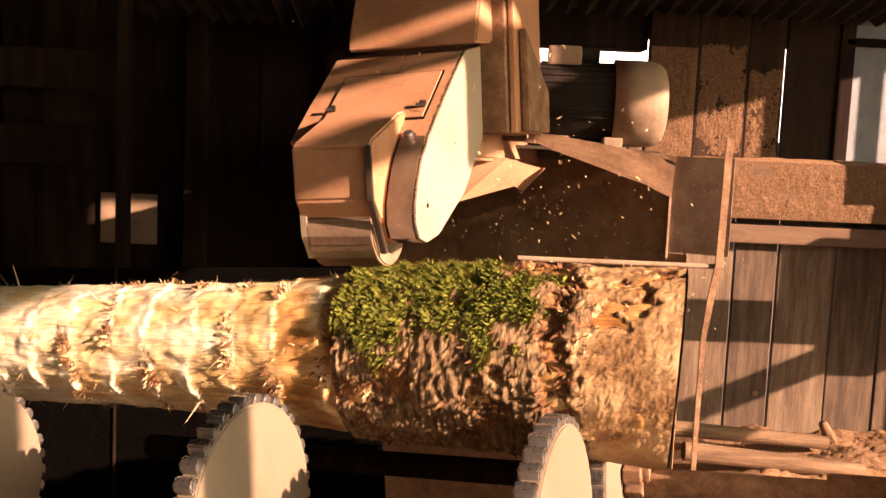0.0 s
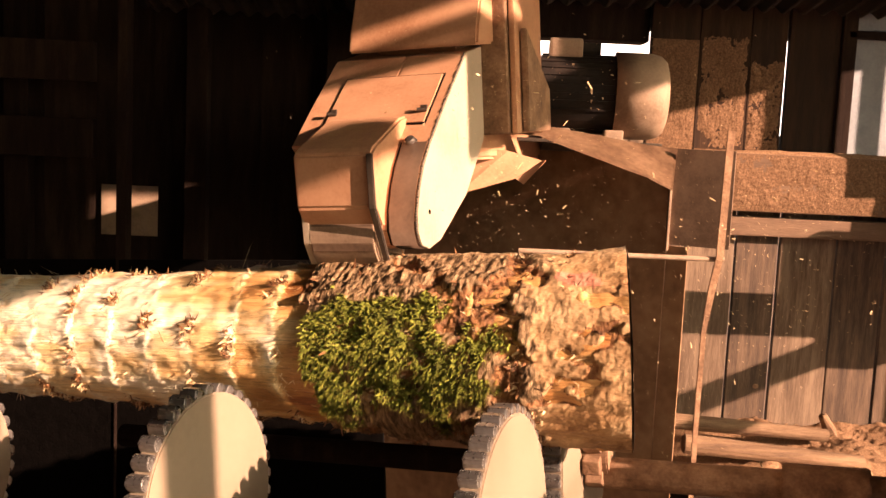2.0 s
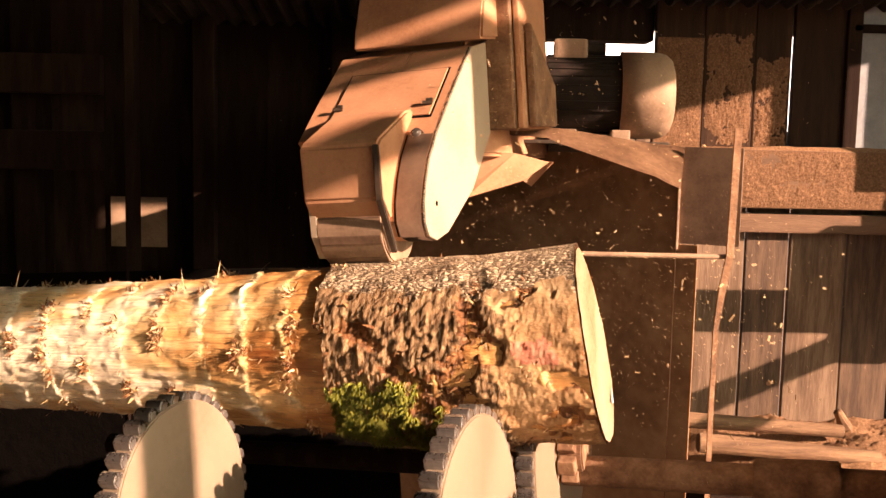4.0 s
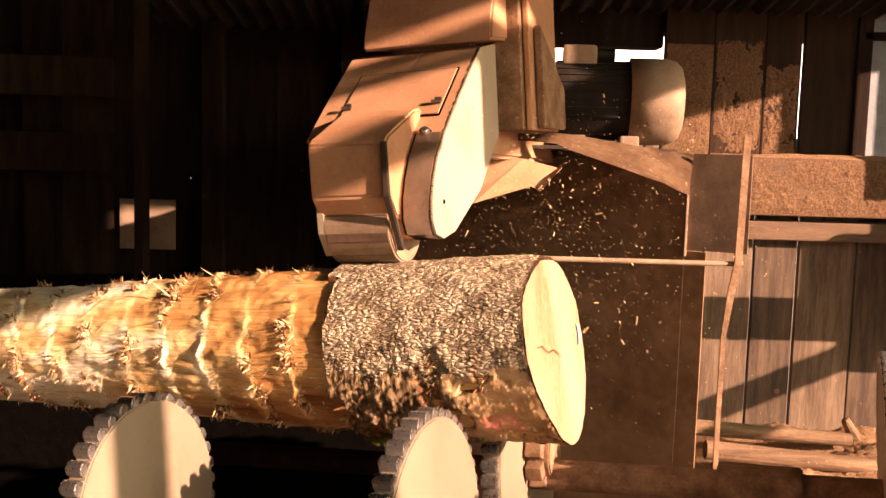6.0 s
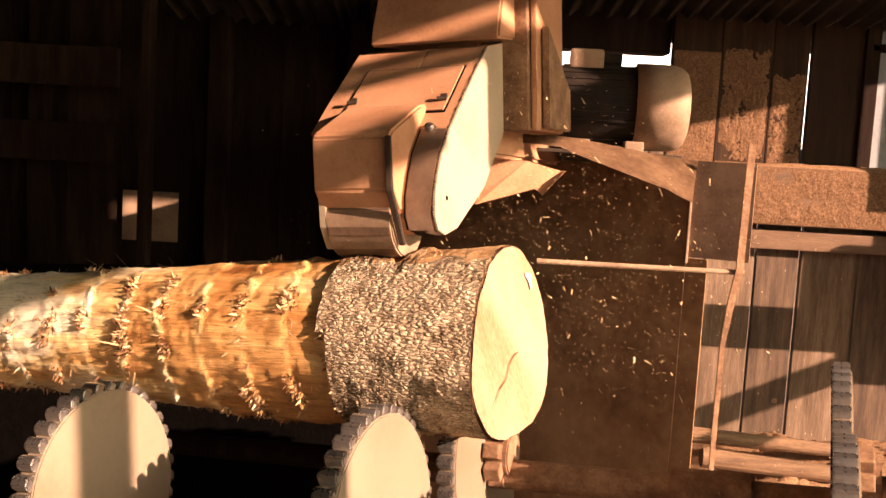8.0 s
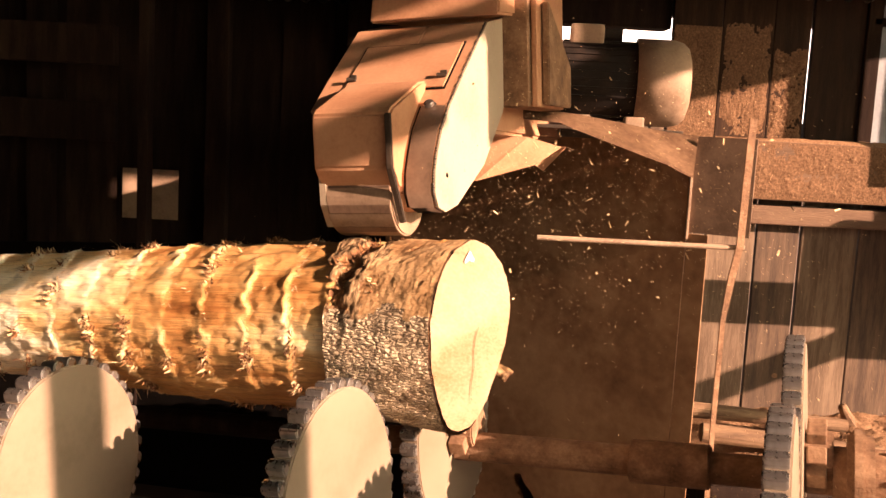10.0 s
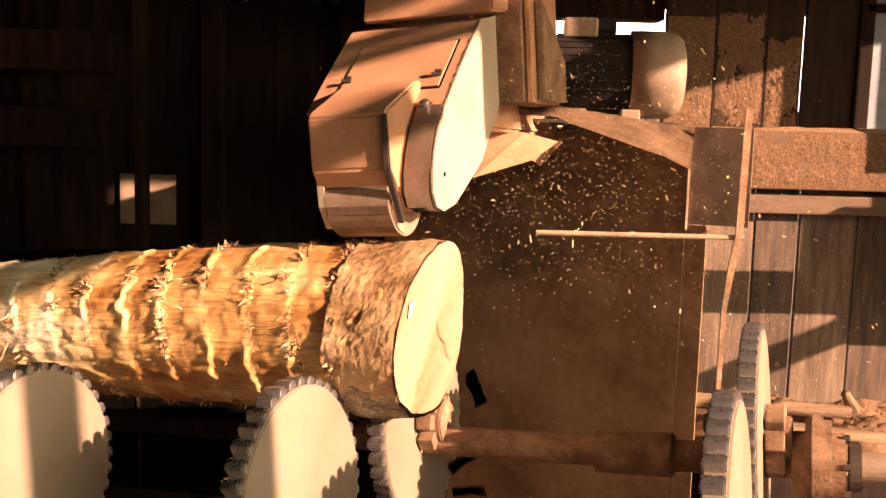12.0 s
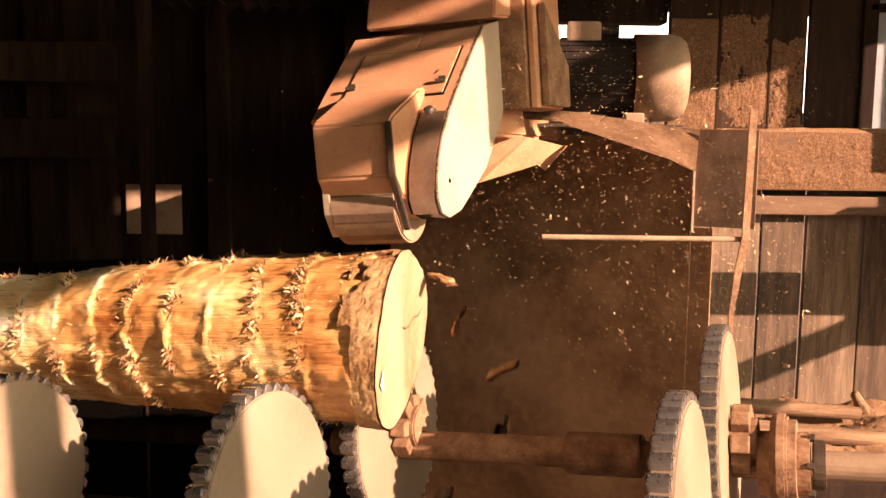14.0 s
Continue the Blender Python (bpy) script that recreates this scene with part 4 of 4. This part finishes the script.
# chip chute
bm = bmesh.new()
chute = thing("chip_chute", Matrix.Identity(4), "tan folded sheet-metal chip chute", "chute")
for f in (((0.079, 2.990, 1.335), (0.105, 2.98, 1.332), (0.250, 2.98, 1.470), (0.150, 3.00, 1.475)), ((0.105, 2.98, 1.332), (0.278, 2.99, 1.388), (0.354, 3.00, 1.444), (0.250, 2.98, 1.470)),
          ((0.278, 2.99, 1.388), (0.330, 3.25, 1.36), (0.40, 3.25, 1.44), (0.354, 3.00, 1.444))):
    bm.faces.new([bm.verts.new(p) for p in f])
bmesh.ops.remove_doubles(bm, verts=bm.verts, dist=0.0005)
bmesh.ops.solidify(bm, geom=bm.faces[:], thickness=0.004)
bmesh.ops.recalc_face_normals(bm, faces=bm.faces)
part("body", bm, M_PAINT, chute)

# steel sheets that catch the chips
SH = thing("chip_guard", Matrix.Identity(4), "large dark stained steel guard sheet", "guard sheet")
part("sheet", box(-1.20, 0.0, 0.0, 0.006, 0.05, 1.50, 0.001, Matrix.Translation((0.80, 3.20, 0)) @ pose(0, 0, 0, 0, 0, -33.1)), M_SHEET, SH)
part("sheet", box(0.002, 0.072, 0.0, 0.006, 0.05, 1.186, 0.001, Matrix.Translation((0.80, 3.20, 0)) @ pose(0, 0, 0, 0, 0, -33.1)), M_SHEET, SH)
part("edge_fold", box(0.796, 0.804, 3.185, 3.21, 1.17, 1.49, 0.002), M_COVER, SH, "bright folded edge")
part("side_sheet", box(0.004, 0.20, 0.0, 0.006, 1.19, 1.50, 0.001, Matrix.Translation((0.80, 3.20, 0)) @ pose(0, 0, 0, 0, 0, -29)), M_NOSE, SH)
part("rod", cyl(0.008, 0.30, 0.93, Matrix.Translation((0, 3.0, 1.17)), seg=12), M_COVER, SH, "thin steel rod")

# bent flat bar
bm = bmesh.new()
path = [(0.918, 1.56), (0.915, 1.4), (0.912, 1.18), (0.895, 1.08), (0.880, 0.95), (0.878, 0.7), (0.880, 0.35)]
for k, (x, z) in enumerate(path):
    for dx, dy in ((-0.011, 0), (0.011, 0), (0.011, 0.008), (-0.011, 0.008)):
        w = 1.0 if k < 4 else 0.7
        bm.verts.new((x + dx * w, 2.98 + dy, z))
bm.verts.ensure_lookup_table()
for k in range(len(path) - 1):
    for i in range(4):
        bm.faces.new([bm.verts[n] for n in (4 * k + i, 4 * k + (i + 1) % 4, 4 * k + 4 + (i + 1) % 4, 4 * k + 4 + i)])
bm.faces.new([bm.verts[n] for n in (0, 1, 2, 3)])
bm.faces.new([bm.verts[len(path) * 4 - 4 + n] for n in (3, 2, 1, 0)])
bmesh.ops.recalc_face_normals(bm, faces=bm.faces)
tagged(part("flat_bar", bm, M_RUST), "rusty bent flat steel bar standing upright", "bar")

# timber slabs at the wall foot
for x0, x1, y, z, r, tl in ((-0.29, 0.29, 3.60, 0.475, 0.030, 2), (-0.3, 0.33, 3.38, 0.45, 0.035, 3)):
    bm = cyl(r, x0, x1, None, seg=14, r2=r * 0.8, bevel=0.004)
    bm.transform(Matrix.Translation((1.26, y, z)) @ pose(0, 0, 0, 0, tl, -5))
    tagged(part("slab_offcut", bm, M_OFFCUT), "weathered timber offcut lying on the sawdust", "offcut", "offcuts")

# a broken stub of wood in the sawdust
bm = cyl(0.030, 0.0, 0.085, None, seg=11, r2=0.018, bevel=0.003)
for v in bm.verts:
    v.co += Vector((0.018, 0.010, 0.010)) * fbm(v.co.x * 30, v.co.y * 30, v.co.z * 30, 3)
bm.transform(Matrix.Translation((1.63, 3.74, 0.425)) @ pose(0, 0, 0, 0, -118, 20))
tagged(part("broken_stub", bm, M_OFFCUT), "short broken stub of pale wood in the sawdust", "offcut", "offcuts")


# chips thrown off by the cutter, in small volleys
CHIPS = []
rnd = random.Random(77)
for k in range(52):
    bm = bmesh.new()
    for n in range(200 + 15 * k):
        # fine dust, four-faced grains, thicker as the cut goes on
        c = Vector((rnd.gauss(0.0, 0.2), rnd.gauss(0, 0.15), rnd.gauss(0, 0.19)))
        g = rnd.uniform(0.0004, 0.0010)
        vs = [bm.verts.new(c + Vector(q) * g) for q in ((1, 1, 1), (-1, -1, 1), (-1, 1, -1), (1, -1, -1))]
        for q in ((0, 1, 2), (0, 3, 1), (0, 2, 3), (1, 3, 2)):
            bm.faces.new([vs[w] for w in q])
    for n in range(30):
        c = Vector((rnd.uniform(-0.2, 0.35), rnd.uniform(-0.2, 0.25), rnd.uniform(-0.28, 0.28)))
        m = Matrix.Translation(c) @ Euler((rnd.uniform(0, 6), rnd.uniform(0, 6), rnd.uniform(0, 6))).to_matrix().to_4x4()
        l, w = rnd.uniform(0.0012, 0.0045) * rnd.choice((1, 1, 1.6, 2.4)), rnd.uniform(0.0008, 0.0018)
        box(-l, l, -w, w, -0.0006, 0.0006, 0, m, bm)
    ob = part("chip_volley", bm, M_SPLINT)
    ob.matrix_world = MM @ Matrix.Translation((-1.0, 2.3, 0.03)) @ Matrix.Diagonal((1, 1, 1, 1))
    tagged(ob, "pale wood chips flying from the cutter", "wood chips", "flying chips", "stuff")
    CHIPS.append(ob)


# ---- keyed movement ----
HEAD_DIP = [(0.0, 12), (0.5, 10), (1.0, 21), (1.5, 6), (2.0, 38), (2.5, 13), (3.0, 17), (3.5, 2), (4.0, 14), (4.5, 24), (5.0, 8), (5.5, 5), (6.0, 2), (6.5, 15), (7.0, -3),
            (7.5, -12), (8.0, -5), (8.5, 8), (9.0, 14), (9.5, -4), (10.0, -4), (10.5, 8), (11.0, -12), (11.5, 12), (12.0, -1), (12.5, 17), (13.0, 5), (13.5, -22), (14.0, 0)]


def motions():
    steps = [i * 0.25 for i in range(57)]
    walk(LOG, [(t, log_pose(t)) for t in steps])
    for ob, a, b, c in DISCS:
        walk(ob, [(t, MM @ Matrix.Translation((a - SPEED * t, b, c)) @ Matrix.Rotation(-TURN * 0.74 * t, 4, "X")) for t in steps])
    for ob, b, c in ((SHAFT, ROW_B, SHAFT_C), (CARR, 2.15, -1.1)):
        walk(ob, [(t, MM @ Matrix.Translation((0.696 - SPEED * t, b, c))) for t in (0, 14)])
    walk(HEAD, [(t, MM @ Matrix.Translation(PIVOT) @ Matrix.Rotation(d / 800 / 1.43, 4, "X")) for t, d in HEAD_DIP])
    # each volley is whirled up out of the pit by the cutter and drops back behind the carriage
    rnd = random.Random(31)
    for k, ob in enumerate(CHIPS):
        t0 = -0.7 + k * 0.285
        v = Vector((rnd.uniform(0.55, 0.95), rnd.uniform(0.25, 0.6), rnd.uniform(0.1, 0.9)))
        spin = Vector((rnd.gauss(0, 1), rnd.gauss(0, 1), rnd.gauss(0, 1))).normalized()
        rest = Vector((-0.2 + rnd.uniform(-0.2, 0.3), 3.4, -1.9))

        def fly(u):
            p = Vector((-0.95, 2.30, -0.08)) + v * u + Vector((0, 0, -1.1 * u * u))
            return MM @ Matrix.Translation(p) @ Matrix.Rotation(1.3 * u, 4, spin)
        rows = []
        ready = MM @ Matrix.Translation((-0.7 + rnd.uniform(-0.2, 0.2), 2.9, -1.9))
        if t0 > 0.3:
            rows += [(0.0, ready), (t0 - 0.2, ready)]
        elif t0 > 0:
            rows.append((0.0, ready))
        u = max(0.0, -t0)
        while u <= 1.1 and t0 + u <= 14.0:
            rows.append((t0 + u, fly(u)))
            u += 0.1
        last = MM @ Matrix.Translation(rest)
        if t0 + u + 0.15 < 14.0:
            rows += [(t0 + u + 0.15, last), (14.0, last)]
        elif rows[-1][0] < 13.95:
            rows.append((14.0, fly(14.0 - t0)))
        walk(ob, rows)
    # bark comes off where it passes the cutter, flies back and falls behind the carriage
    rnd = random.Random(21)
    for ob, s, p in BARK:
        first = (LOG_A0 - s - CUT_A) / SPEED
        t = ((p - math.radians(95)) / -TURN) % 2.33
        while t < first:
            t += 2.33
        if t > 13.9:
            continue
        w0 = log_pose(t)
        centre = w0 @ Vector((-s, 0.21 * math.cos(p), 0.21 * math.sin(p)))
        vel = MM.to_3x3() @ Vector((rnd.uniform(0.0, 0.7), rnd.uniform(1.1, 1.6), rnd.uniform(-0.2, 0.3)))
        spin = Vector((rnd.gauss(0, 1), rnd.gauss(0, 1), rnd.gauss(0, 1))).normalized()
        fall = (vel.z + math.sqrt(vel.z ** 2 + 2 * 9.8 * (centre.z - 0.06))) / 9.8

        def free(u):
            f = min(u, fall)
            c = centre + vel * f + Vector((0, 0, -4.9 * f * f))
            return Matrix.Translation(c) @ Matrix.Rotation(5.0 * f, 4, spin) @ Matrix.Translation(-centre) @ w0
        rows = [(0.0, Matrix.Identity(4)), (t, Matrix.Identity(4))] if t > 0.05 else [(0.0, Matrix.Identity(4))]
        u = 0.1
        while t + u < 14.0:
            rows.append((t + u, log_pose(t + u).inverted() @ free(u)))
            u += 0.1 if u < fall + 0.1 else 0.25
        rows.append((14.0, log_pose(14.0).inverted() @ free(14.0 - t)))
        walk(ob, rows)


motions()
